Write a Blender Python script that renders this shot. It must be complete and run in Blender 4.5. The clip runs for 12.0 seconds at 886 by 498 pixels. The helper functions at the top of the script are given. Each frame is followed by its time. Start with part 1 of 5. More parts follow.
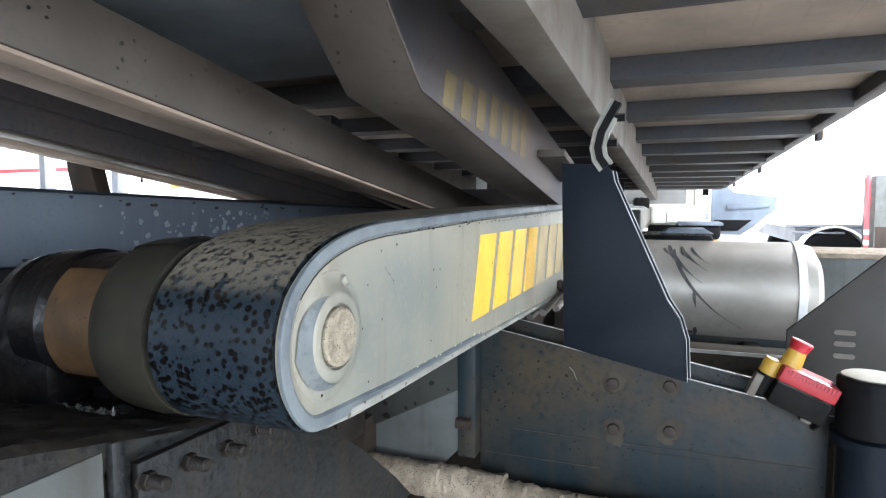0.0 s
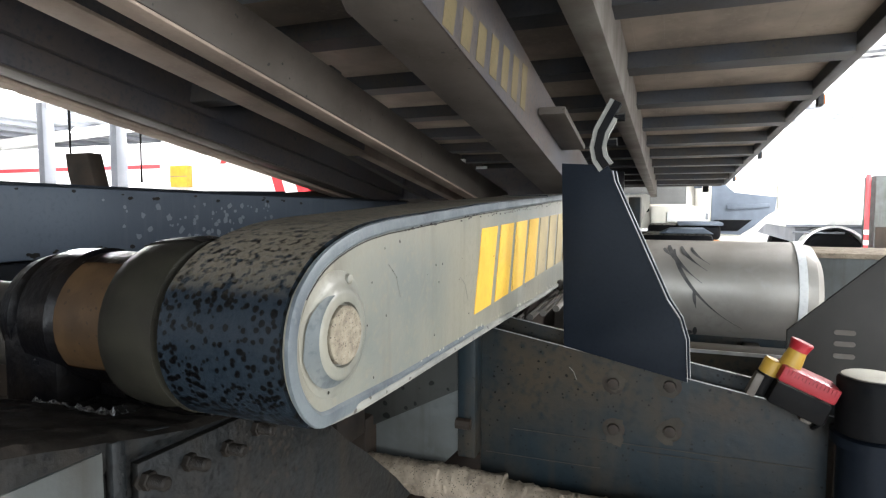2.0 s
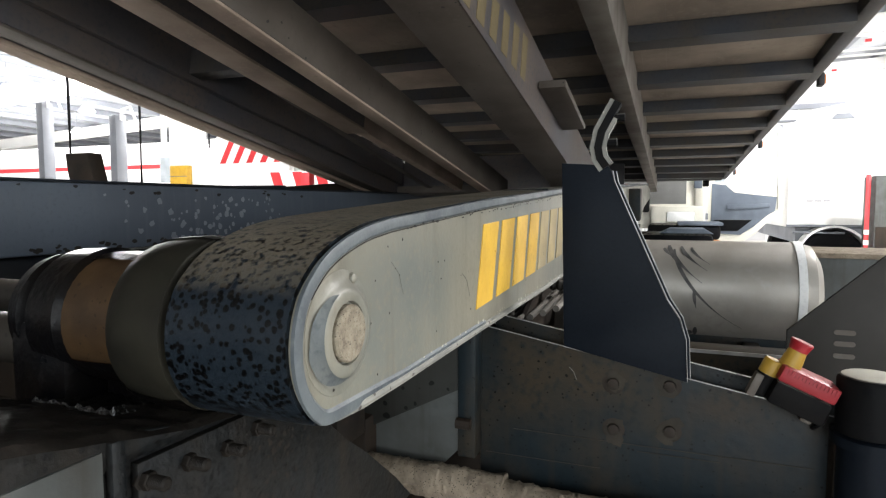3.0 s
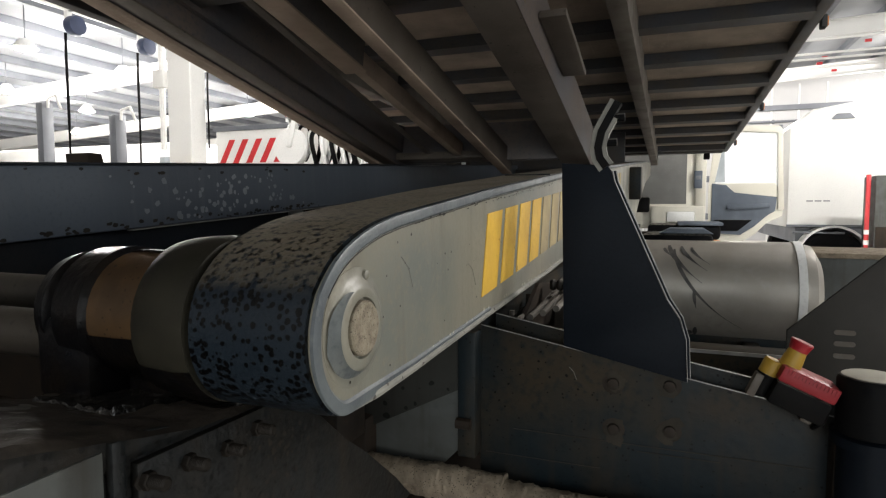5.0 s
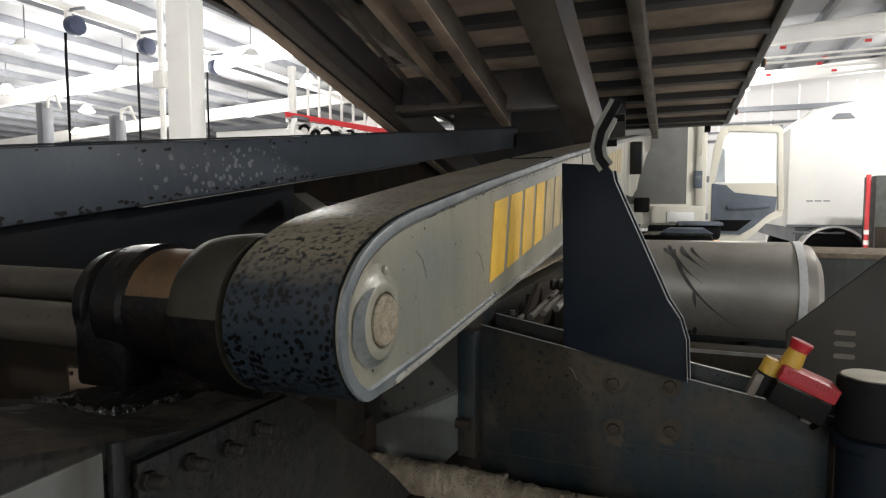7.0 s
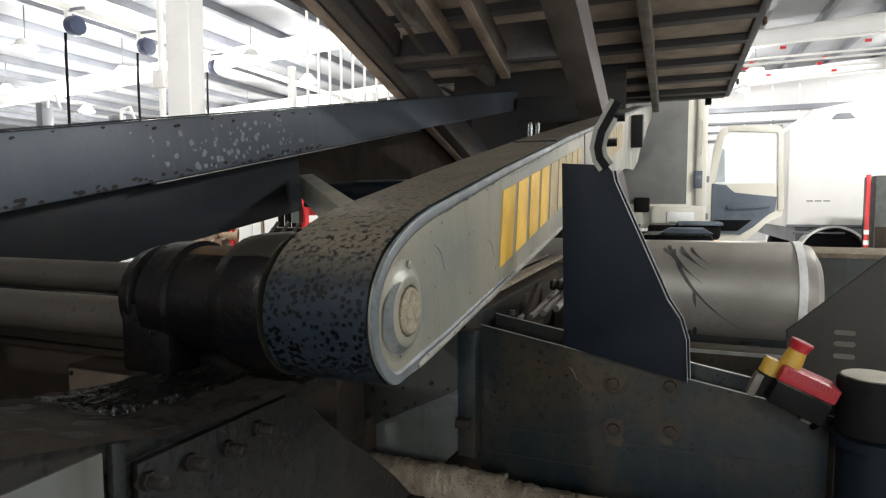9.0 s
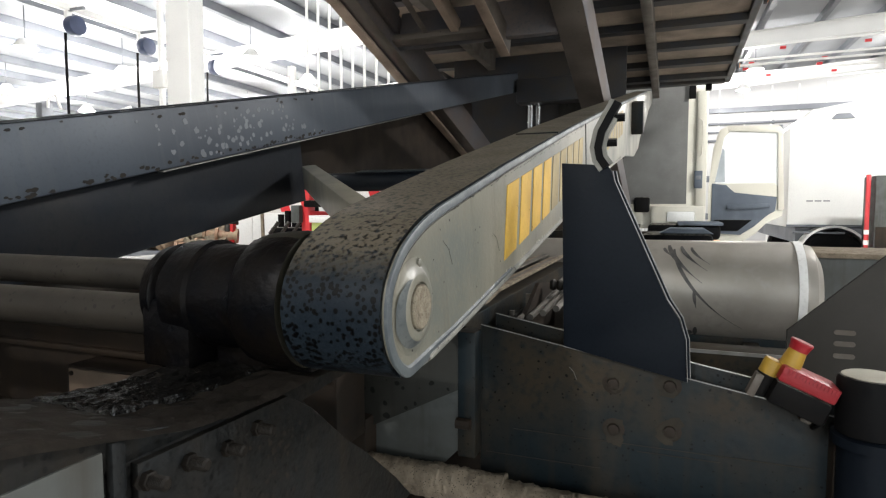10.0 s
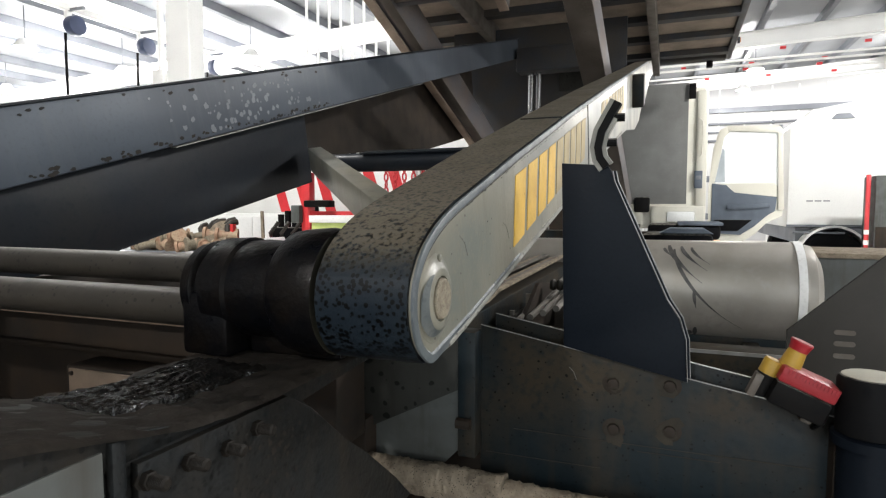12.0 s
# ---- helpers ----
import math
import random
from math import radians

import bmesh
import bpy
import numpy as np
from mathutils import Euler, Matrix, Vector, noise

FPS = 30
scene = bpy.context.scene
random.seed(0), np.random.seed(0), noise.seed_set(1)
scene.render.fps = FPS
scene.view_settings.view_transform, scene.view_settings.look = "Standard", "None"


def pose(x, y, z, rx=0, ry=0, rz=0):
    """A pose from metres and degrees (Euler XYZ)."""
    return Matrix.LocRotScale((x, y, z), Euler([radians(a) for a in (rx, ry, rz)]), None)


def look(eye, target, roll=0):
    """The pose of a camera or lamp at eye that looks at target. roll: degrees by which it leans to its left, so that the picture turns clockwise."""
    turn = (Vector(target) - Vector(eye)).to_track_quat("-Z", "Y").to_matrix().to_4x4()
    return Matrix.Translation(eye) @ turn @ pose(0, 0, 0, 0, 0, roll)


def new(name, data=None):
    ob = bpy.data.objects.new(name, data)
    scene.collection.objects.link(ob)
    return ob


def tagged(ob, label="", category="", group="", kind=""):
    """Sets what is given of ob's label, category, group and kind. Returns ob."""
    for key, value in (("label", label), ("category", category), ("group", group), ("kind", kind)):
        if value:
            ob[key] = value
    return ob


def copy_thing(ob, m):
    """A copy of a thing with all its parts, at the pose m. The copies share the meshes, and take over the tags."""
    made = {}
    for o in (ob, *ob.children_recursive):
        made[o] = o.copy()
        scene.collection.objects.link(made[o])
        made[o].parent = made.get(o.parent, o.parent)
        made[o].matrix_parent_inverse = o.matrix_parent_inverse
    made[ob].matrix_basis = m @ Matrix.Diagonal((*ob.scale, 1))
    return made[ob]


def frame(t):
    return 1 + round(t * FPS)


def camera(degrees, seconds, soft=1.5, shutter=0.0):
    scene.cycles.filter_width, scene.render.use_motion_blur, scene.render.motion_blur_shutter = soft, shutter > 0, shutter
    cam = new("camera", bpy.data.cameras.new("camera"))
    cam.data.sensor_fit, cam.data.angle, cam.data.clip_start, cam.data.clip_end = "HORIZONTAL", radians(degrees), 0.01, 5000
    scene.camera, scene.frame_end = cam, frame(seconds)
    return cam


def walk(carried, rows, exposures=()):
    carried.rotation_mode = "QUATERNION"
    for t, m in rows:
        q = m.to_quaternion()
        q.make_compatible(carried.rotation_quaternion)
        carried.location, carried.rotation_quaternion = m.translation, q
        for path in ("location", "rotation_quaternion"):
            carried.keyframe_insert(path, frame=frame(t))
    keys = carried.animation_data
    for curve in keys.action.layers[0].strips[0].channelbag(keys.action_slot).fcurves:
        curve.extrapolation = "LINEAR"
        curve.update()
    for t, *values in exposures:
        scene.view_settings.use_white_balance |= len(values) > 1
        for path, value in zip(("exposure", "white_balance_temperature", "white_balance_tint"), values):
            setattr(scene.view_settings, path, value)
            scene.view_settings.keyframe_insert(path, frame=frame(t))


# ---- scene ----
cam = camera(73.495, 12.0, soft=1.25)
EYE = (0.0, 0.0, 1.4)
VIEW = pose(*EYE, 90 - 4.031, 0, 20.95)
walk(cam, [(0.0, VIEW), (12.0, VIEW)],
     exposures=[(0.0, 1.83, 5850, 10), (1.5, 1.42, 6100, 10), (2.5, 0.97, 6350, 10), (4.0, 0.0, 6600, 10), (5.0, -0.24, 6750, 10), (6.5, -0.40, 6750, 10),
                (9.0, -0.13, 6600, 9), (12.0, 0.0, 6500, 9)])

# ---- world and light ----
world = bpy.data.worlds.new("world")
scene.world = world
world.use_nodes = True
wn = world.node_tree.nodes
sky = wn.new("ShaderNodeTexSky")
sky.sky_type, sky.sun_disc, sky.sun_elevation, sky.sun_rotation = "NISHITA", False, radians(40), radians(120)
world.node_tree.links.new(sky.outputs[0], wn["Background"].inputs[0])
wn["Background"].inputs[1].default_value = 0.12


def area(name, m, sx, sy, watts, colour):
    d = bpy.data.lights.new(name, "AREA")
    d.shape, d.size, d.size_y, d.energy, d.color = "RECTANGLE", sx, sy, watts, colour
    ob = new(name, d)
    ob.matrix_basis = m
    return ob


# added fill lamps in assumed, unseen roller door openings beside and behind the camera
area("door_fill_light", look((13.7, -1.0, 2.6), (0, 2, 1.5)), 9.0, 4.6, 650, (0.90, 0.96, 1.0))
area("rear_fill_light", look((3.0, -9.7, 2.6), (0, 2, 1.4)), 7.0, 4.6, 480, (0.90, 0.96, 1.0))

# high-bay lamps: where they hang; the last four are unseen, added as fill
BAYS_AND_FILLS = [(-13.4, 9.2), (-13.5, 11.8), (-9.8, 12.3), (-18.4, 14.6), (-14.7, 18.2), (-10.0, 15.1), (-17.6, 11.5), (-22.4, 17.3),
        (2.4, 21.5), (2.4, 25.0), (7.2, 25.5), (6.5, 6.5), (4.6, 6.8), (-1.5, -5.0), (-4.4, 2.6)]


def roof_z(x):
    return 6.6 + 0.055 * x


for bx, by in BAYS_AND_FILLS:
    d = bpy.data.lights.new("bay_and_fill_light", "POINT")
    # two of the added fill lamps, at the right, get the highest power
    d.energy, d.shadow_soft_size, d.color = (700 if by > 20 else 2000 if bx > 3 else 1500), 0.2, (1.0, 0.98, 0.96)
    new("bay_and_fill_light", d).location = (bx, by, roof_z(bx) - 1.05)

# ---- materials ----


def material(name, colour, rough=0.5, metal=0.0, second=None, spots=None, grain=60.0, big=4.0, bump=0.15, mix=0.5,
             spot_scale=40.0, spot_size=0.35, dust=None, dust_amount=0.6, glow=0.0, spec=0.5, streak=None, dust_from=0.62):
    """Two-scale mottled surface; spots: dark drips; dust: a layer on faces that look up."""
    m = bpy.data.materials.new(name)
    m.use_nodes = True
    nt = m.node_tree
    n, l = nt.nodes, nt.links
    bsdf = n["Principled BSDF"]
    tc = n.new("ShaderNodeTexCoord")

    def noise_tex(scale, detail=4.0):
        t = n.new("ShaderNodeTexNoise")
        t.inputs["Scale"].default_value, t.inputs["Detail"].default_value = scale, detail
        l.new(tc.outputs["Object"], t.inputs["Vector"])
        return t

    def ramp(src, a, b):
        r = n.new("ShaderNodeMapRange")
        r.inputs["From Min"].default_value, r.inputs["From Max"].default_value = a, b
        l.new(src, r.inputs["Value"])
        return r.outputs[0]

    def blend(fac, a, b):
        x = n.new("ShaderNodeMix")
        x.data_type = "RGBA"
        l.new(fac, x.inputs[0])
        for v, s in ((a, x.inputs[6]), (b, x.inputs[7])):
            if isinstance(v, tuple):
                s.default_value = (*v, 1)
            else:
                l.new(v, s)
        return x.outputs[2]

    if second is None:
        second = tuple(c * 0.72 for c in colour)
    fine, coarse = noise_tex(grain), noise_tex(big, 6.0)
    col = blend(ramp(coarse.outputs[0], 0.5 - mix * 0.3, 0.5 + mix * 0.3), colour, second)
    dark = tuple(c * 0.8 for c in colour)
    col = blend(ramp(fine.outputs[0], 0.52, 0.75), col, dark)
    if streak:
        mp = n.new("ShaderNodeMapping")
        mp.inputs["Scale"].default_value = (34, 34, 2.2)
        l.new(tc.outputs["Object"], mp.inputs["Vector"])
        run = noise_tex(1.0, 5.0)
        l.new(mp.outputs[0], run.inputs["Vector"])
        amt = n.new("ShaderNodeMath")
        amt.operation = "MULTIPLY"
        l.new(ramp(run.outputs[0], 0.52, 0.78), amt.inputs[0])
        amt.inputs[1].default_value = 0.6
        col = blend(amt.outputs[0], col, streak)
    if spots:
        v = n.new("ShaderNodeTexVoronoi")
        v.inputs["Scale"].default_value, v.inputs["Randomness"].default_value = spot_scale, 1.0
        wob = noise_tex(spot_scale * 0.9, 2.0)
        add = n.new("ShaderNodeVectorMath")
        add.operation = "MULTIPLY_ADD"
        l.new(wob.outputs["Color"], add.inputs[0])
        add.inputs[1].default_value = (0.55 / spot_scale,) * 3
        l.new(tc.outputs["Object"], add.inputs[2])
        l.new(add.outputs[0], v.inputs["Vector"])
        patch = noise_tex(big * 2.2, 3.0)
        th = n.new("ShaderNodeMath")
        th.operation = "MULTIPLY_ADD"
        l.new(patch.outputs[0], th.inputs[0])
        th.inputs[1].default_value, th.inputs[2].default_value = spot_size * 1.7, -spot_size * 0.27
        sub = n.new("ShaderNodeMath")
        sub.operation = "SUBTRACT"
        l.new(th.outputs[0], sub.inputs[0])
        l.new(v.outputs["Distance"], sub.inputs[1])
        col = blend(ramp(sub.outputs[0], -0.02, 0.03), col, spots)
    if dust:
        geo = n.new("ShaderNodeNewGeometry")
        sep = n.new("ShaderNodeSeparateXYZ")
        l.new(geo.outputs["Normal"], sep.inputs[0])
        up = ramp(sep.outputs[2], dust_from, 1.0)
        up.node.interpolation_type = "SMOOTHERSTEP"
        patchy = ramp(noise_tex(grain * 0.5, 6.0).outputs[0], 0.36, 0.52)
        mul = n.new("ShaderNodeMath")
        mul.operation = "MULTIPLY"
        l.new(up, mul.inputs[0])
        l.new(patchy, mul.inputs[1])
        mul2 = n.new("ShaderNodeMath")
        mul2.operation = "MULTIPLY"
        mul2.inputs[1].default_value = dust_amount
        l.new(mul.outputs[0], mul2.inputs[0])
        col = blend(mul2.outputs[0], col, dust)
    l.new(col, bsdf.inputs["Base Color"])
    bsdf.inputs["Metallic"].default_value = metal
    bsdf.inputs["Specular IOR Level"].default_value = spec
    rr = n.new("ShaderNodeMapRange")
    rr.inputs["To Min"].default_value, rr.inputs["To Max"].default_value = max(0.05, rough - 0.12), min(1.0, rough + 0.15)
    l.new(coarse.outputs[0], rr.inputs["Value"])
    l.new(rr.outputs[0], bsdf.inputs["Roughness"])
    if bump:
        b = n.new("ShaderNodeBump")
        b.inputs["Strength"].default_value, b.inputs["Distance"].default_value = bump, 0.003
        l.new(fine.outputs[0], b.inputs["Height"])
        l.new(b.outputs[0], bsdf.inputs["Normal"])
    if glow:
        bsdf.inputs["Emission Color"].default_value = (*colour, 1)
        bsdf.inputs["Emission Strength"].default_value = glow
    return m


ARM_GREY = material("arm_grey_paint", (0.194, 0.178, 0.135), 0.40, 0.0, (0.112, 0.119, 0.104), grain=120, big=3.6, bump=0.12, streak=(0.088, 0.078, 0.058), mix=0.45)
RIM = material("rim_worn_blue_grey", (0.098, 0.112, 0.116), 0.48, 0.0, (0.035, 0.043, 0.052), grain=140, big=16, bump=0.15, mix=0.7)
# blue-grey that puts the shade on the boss's left flare into colour
BOSS_SHADE = material("boss_shade_blue_grey", (0.066, 0.076, 0.080), 0.40, 0.0, (0.115, 0.120, 0.112), grain=150, big=26, bump=0.15, mix=0.7, spec=0.2)
BOLT = material("grimy_bolt_steel", (0.009, 0.0072, 0.0055), 0.6, 0.0, (0.017, 0.013, 0.0095), grain=200, big=40, spec=0.15)
LAMP_FACE = material("lamp_face_dusty_brown", (0.15, 0.105, 0.072), 0.7, 0.0, (0.10, 0.072, 0.05), big=12)
ARM_TOP = material("arm_dusty_blue", (0.0075, 0.0118, 0.0172), 0.38, 0.0, (0.0105, 0.0150, 0.0195), spots=(0.0008, 0.0008, 0.001), spot_scale=140, spot_size=0.72, dust=(0.160, 0.138, 0.102), dust_amount=0.72, dust_from=0.42, big=8, bump=0.15, grain=260, spec=0.16)
BEAM_DARK = material("beam_dark_paint", (0.0100, 0.0132, 0.0185), 0.36, 0.0, (0.0150, 0.0155, 0.0170), grain=50, big=3, spec=0.16, streak=(0.015, 0.0165, 0.019))
YELLOW = material("hazard_yellow", (0.60, 0.36, 0.030), 0.5, 0.0, (0.49, 0.29, 0.032), grain=90, big=12)
YELLOW_DIRTY = material("hazard_yellow_dusty", (0.36, 0.275, 0.125), 0.6, 0.0, (0.26, 0.205, 0.115), grain=90, big=12)
PIN_RUST = material("pin_dry_rust", (0.24, 0.21, 0.15), 0.8, 0.0, (0.10, 0.075, 0.05), spots=(0.07, 0.052, 0.035), spot_scale=300, spot_size=0.36, grain=320, big=90, bump=0.7, mix=0.8)
TAN = material("sleeve_rust_tan", (0.064, 0.036, 0.0155), 0.5, 0.0, (0.021, 0.0125, 0.0065), spots=(0.015, 0.009, 0.005), spot_scale=120, spot_size=0.3, big=16, spec=0.2, mix=0.9)
RING_GREY = material("ring_olive_grey", (0.021, 0.0195, 0.0135), 0.6, 0.0, (0.009, 0.008, 0.0062), big=14, spec=0.1, mix=0.7)
GREASE = material("black_grease", (0.0018, 0.0021, 0.0030), 0.30, 0.0, (0.0046, 0.0034, 0.0026), grain=90, big=18, bump=0.45, spec=0.13)
TUBE = material("tube_dusty_steel", (0.034, 0.029, 0.023), 0.5, 0.0, (0.020, 0.0175, 0.0145), spots=(0.011, 0.010, 0.008), spot_scale=75, spot_size=0.36, dust=(0.055, 0.046, 0.036), spec=0.22, big=7, mix=0.7)
CHASSIS = material("chassis_black_paint", (0.0095, 0.0145, 0.0175), 0.45, 0.0, (0.030, 0.0235, 0.0155), spots=(0.002, 0.002, 0.002), spot_scale=70, spot_size=0.22, dust=(0.034, 0.028, 0.021), spec=0.11, bump=0.3, streak=(0.030, 0.0225, 0.0135), big=4.5, mix=0.36)
PLATE = material("plate_dark_blue", (0.0040, 0.0060, 0.0095), 0.45, 0.0, (0.0054, 0.0074, 0.0108), grain=150, big=3, bump=0.08, spec=0.07)
EDGE = material("bare_cut_edge", (0.36, 0.36, 0.36), 0.4, 0.7, (0.2, 0.19, 0.17), big=20, mix=0.7)
DUSTY = material("dust_caked_tube", (0.28, 0.23, 0.17), 0.85, 0.0, (0.115, 0.092, 0.068), spots=(0.05, 0.042, 0.03), spot_scale=190, spot_size=0.36, bump=1.0, spec=0.2, big=22, mix=0.8, grain=120)
RUSTY = material("rusty_brown_steel", (0.026, 0.017, 0.0105), 0.6, 0.0, (0.0105, 0.0088, 0.0075), big=7, spec=0.2, mix=0.7)
PANEL_GREY = material("panel_light_grey", (0.085, 0.092, 0.089), 0.5, 0.0, (0.055, 0.057, 0.052), big=8, spec=0.25, streak=(0.034, 0.028, 0.021))
DECK_STEEL = material("deck_dark_steel", (0.028, 0.031, 0.038), 0.55, 0.0, (0.04, 0.034, 0.028), big=5, spec=0.3)
RAIL = material("deck_rail_dusty_grey", (0.115, 0.104, 0.090), 0.6, 0.0, (0.070, 0.058, 0.047), big=6, spec=0.3)
BOARD = material("deck_board_underside", (0.27, 0.222, 0.178), 0.75, 0.0, (0.16, 0.132, 0.108), grain=40, big=3, bump=0.25, spec=0.2)
ALU = material("tank_aluminium", (0.36, 0.335, 0.30), 0.40, 0.45, (0.25, 0.23, 0.20), grain=30, big=4)
CHROME = material("cylinder_chrome", (0.7, 0.7, 0.7), 0.12, 1.0, (0.6, 0.6, 0.6), bump=0)
RED = material("red_plastic", (0.28, 0.011, 0.018), 0.42, 0.0, (0.20, 0.012, 0.016), spec=0.3, dust=(0.30, 0.12, 0.11), dust_amount=0.4)
RED_PAINT = material("red_paint", (0.60, 0.03, 0.04), 0.4, 0.0, (0.5, 0.03, 0.03))
E_YELLOW = material("yellow_plastic", (0.36, 0.215, 0.025), 0.45, 0.0, (0.26, 0.16, 0.025), spec=0.3)
RUBBER = material("black_rubber", (0.0036, 0.004, 0.0052), 0.55, 0.0, (0.007, 0.0065, 0.006), dust=(0.20, 0.19, 0.165), dust_amount=0.7, spec=0.05)
WHITE = material("white_vehicle_paint", (0.80, 0.80, 0.78), 0.35, 0.0, (0.74, 0.74, 0.72), big=1.0)
WALL_WHITE = material("wall_white_cladding", (0.52, 0.52, 0.52), 0.7, 0.0, (0.47, 0.47, 0.48), big=0.7)
ROOF = material("roof_white_sheet", (0.34, 0.355, 0.375), 0.6, 0.0, (0.285, 0.30, 0.32), big=0.5)
STEEL_WHITE = material("steel_white_paint", (0.78, 0.78, 0.76), 0.5, 0.0, (0.70, 0.70, 0.69), big=0.8)
STEEL_GREY = material("steel_galvanised", (0.17, 0.18, 0.20), 0.5, 0.2, (0.13, 0.14, 0.16), big=2)
NAVY = material("navy_housing", (0.04, 0.055, 0.11), 0.4)
CONCRETE = material("floor_concrete", (0.62, 0.595, 0.56), 0.6, 0.0, (0.52, 0.495, 0.46), grain=8, big=0.6)
LAMP_GLOW = material("lamp_lens", (1.0, 0.98, 0.94), 0.5, glow=18.0, bump=0)
BLUE_GREY = material("door_trim_blue_grey", (0.09, 0.11, 0.14), 0.6)
BROWN_RUST = material("scrap_rust", (0.25, 0.14, 0.09), 0.75, 0.2, (0.35, 0.27, 0.18), big=10)
BLUE = material("blue_panel", (0.05, 0.12, 0.40), 0.4)
LIME = material("lime_panel", (0.55, 0.65, 0.20), 0.5)
GLASS = material("cab_window_tint", (0.30, 0.33, 0.35), 0.08, 0.0, bump=0)

CHECKER = material("tread_plate", (0.14, 0.14, 0.135), 0.45, 0.3, (0.11, 0.11, 0.105), big=3)
FLAKED = material("beam_blue_grey", (0.064, 0.076, 0.094), 0.5, 0.0, (0.046, 0.054, 0.068), grain=80, big=1.6, bump=0.08, spec=0.35, streak=(0.078, 0.087, 0.096))
UPPER_GREY = material("upper_arm_dusty_grey", (0.086, 0.073, 0.061), 0.55, 0.0, (0.050, 0.040, 0.032), spots=(0.022, 0.02, 0.018), spot_scale=26, spot_size=0.16, big=3, spec=0.3)
UPPER_NAVY = material("upper_arm_navy_paint", (0.052, 0.052, 0.060), 0.5, 0.0, (0.085, 0.066, 0.054), big=3, spec=0.3)
# pale tan that puts floor bounce on the arms' undersides into colour
FLANGE_LIT = material("flange_bounce_lit_tan", (0.35, 0.27, 0.21), 0.7, 0.0, (0.20, 0.152, 0.118), grain=70, big=4, spec=0.25)
SLOT_GREY = material("slotted_plate_grey", (0.030, 0.027, 0.023), 0.55, 0.0, (0.021, 0.019, 0.016), big=5, spec=0.2)
SCUFF = material("grease_smear", (0.035, 0.034, 0.034), 0.55, 0.0, (0.09, 0.085, 0.08), grain=200, big=30)
FADED = material("hazard_yellow_faded", (0.13, 0.102, 0.050), 0.6, 0.0, (0.13, 0.10, 0.05), grain=90, big=9, spec=0.3)
FLAKE = material("flaked_primer", (0.15, 0.163, 0.18), 0.45, 0.0, (0.11, 0.12, 0.135))
CREAM = material("cab_cream_paint", (0.60, 0.585, 0.51), 0.35, 0.0, (0.52, 0.50, 0.43), big=1.5)
WET = material("wet_grease", (0.004, 0.004, 0.004), 0.08, 0.0, (0.008, 0.007, 0.006), grain=120, big=30, bump=1.0)
DIRTY_GREY = material("grimy_spotted_grey", (0.030, 0.031, 0.028), 0.5, 0.0, (0.017, 0.016, 0.013), spots=(0.003, 0.003, 0.003), spot_scale=40, spot_size=0.4, spec=0.25, streak=(0.014, 0.012, 0.009))
CRUST = material("caked_dirt", (0.0088, 0.0070, 0.0055), 0.72, 0.0, (0.018, 0.0145, 0.0112), spots=(0.075, 0.068, 0.06), spot_scale=110, spot_size=0.12, bump=0.8, spec=0.14, mix=0.8, big=9)
GRIME = material("oily_grime", (0.0058, 0.0075, 0.0085), 0.45, 0.0, (0.0095, 0.0078, 0.0056), spots=(0.0012, 0.0012, 0.0012), spot_scale=110, spot_size=0.42, dust=(0.016, 0.0135, 0.0105), spec=0.16, bump=0.5, streak=(0.018, 0.013, 0.008), big=9, mix=0.8, grain=90)
BEAD = material("worn_pale_bead", (0.19, 0.185, 0.16), 0.6, 0.0, (0.12, 0.118, 0.105), spots=(0.04, 0.033, 0.025), spot_scale=60, spot_size=0.24, grain=150, big=14)
# opaque near-white: the pane's glare is put into its colour
PANE_BRIGHT = material("cab_pane_near_white", (0.84, 0.85, 0.85), 0.12, 0.0, (0.82, 0.83, 0.83), grain=0.5, big=0.3, bump=0)
STAIN = material("ochre_rust_stain", (0.027, 0.0225, 0.0145), 0.6, 0.0, (0.018, 0.015, 0.011), grain=160, big=30, spec=0.2)
UNDER = material("underside_blue_grey_sheet", (0.19, 0.215, 0.24), 0.5, 0.0, (0.13, 0.135, 0.14), big=3, spec=0.3)
CHIP = material("chipped_black", (0.006, 0.006, 0.007), 0.6, 0.0, (0.02, 0.015, 0.01), spec=0.2)
PALE_CHIP = material("worn_pale_edge", (0.40, 0.39, 0.33), 0.6, 0.0, (0.28, 0.25, 0.19))
ORANGE = material("orange_lamp_lens", (0.75, 0.25, 0.04), 0.3)

# ---- mesh helpers ----


def thing(name, m, label, category, group="", kind=""):
    ob = new(name)
    ob.empty_display_size = 0.05
    ob.matrix_basis = m
    return tagged(ob, label, category, group, kind)


def link_mesh(name, bm, mat, parent=None, label="", smooth=False):
    bmesh.ops.recalc_face_normals(bm, faces=bm.faces)
    me = bpy.data.meshes.new(name)
    bm.to_mesh(me)
    bm.free()
    if smooth:
        for p in me.polygons:
            p.use_smooth = True
        me.set_sharp_from_angle(angle=radians(35))
    me.materials.append(mat)
    ob = new(name, me)
    if parent is not None:
        ob.parent = parent
    if label:
        tagged(ob, label)
    return ob


def part(name, bm, mat, parent, label="", smooth=True):
    return link_mesh(name, bm, mat, parent, label, smooth)


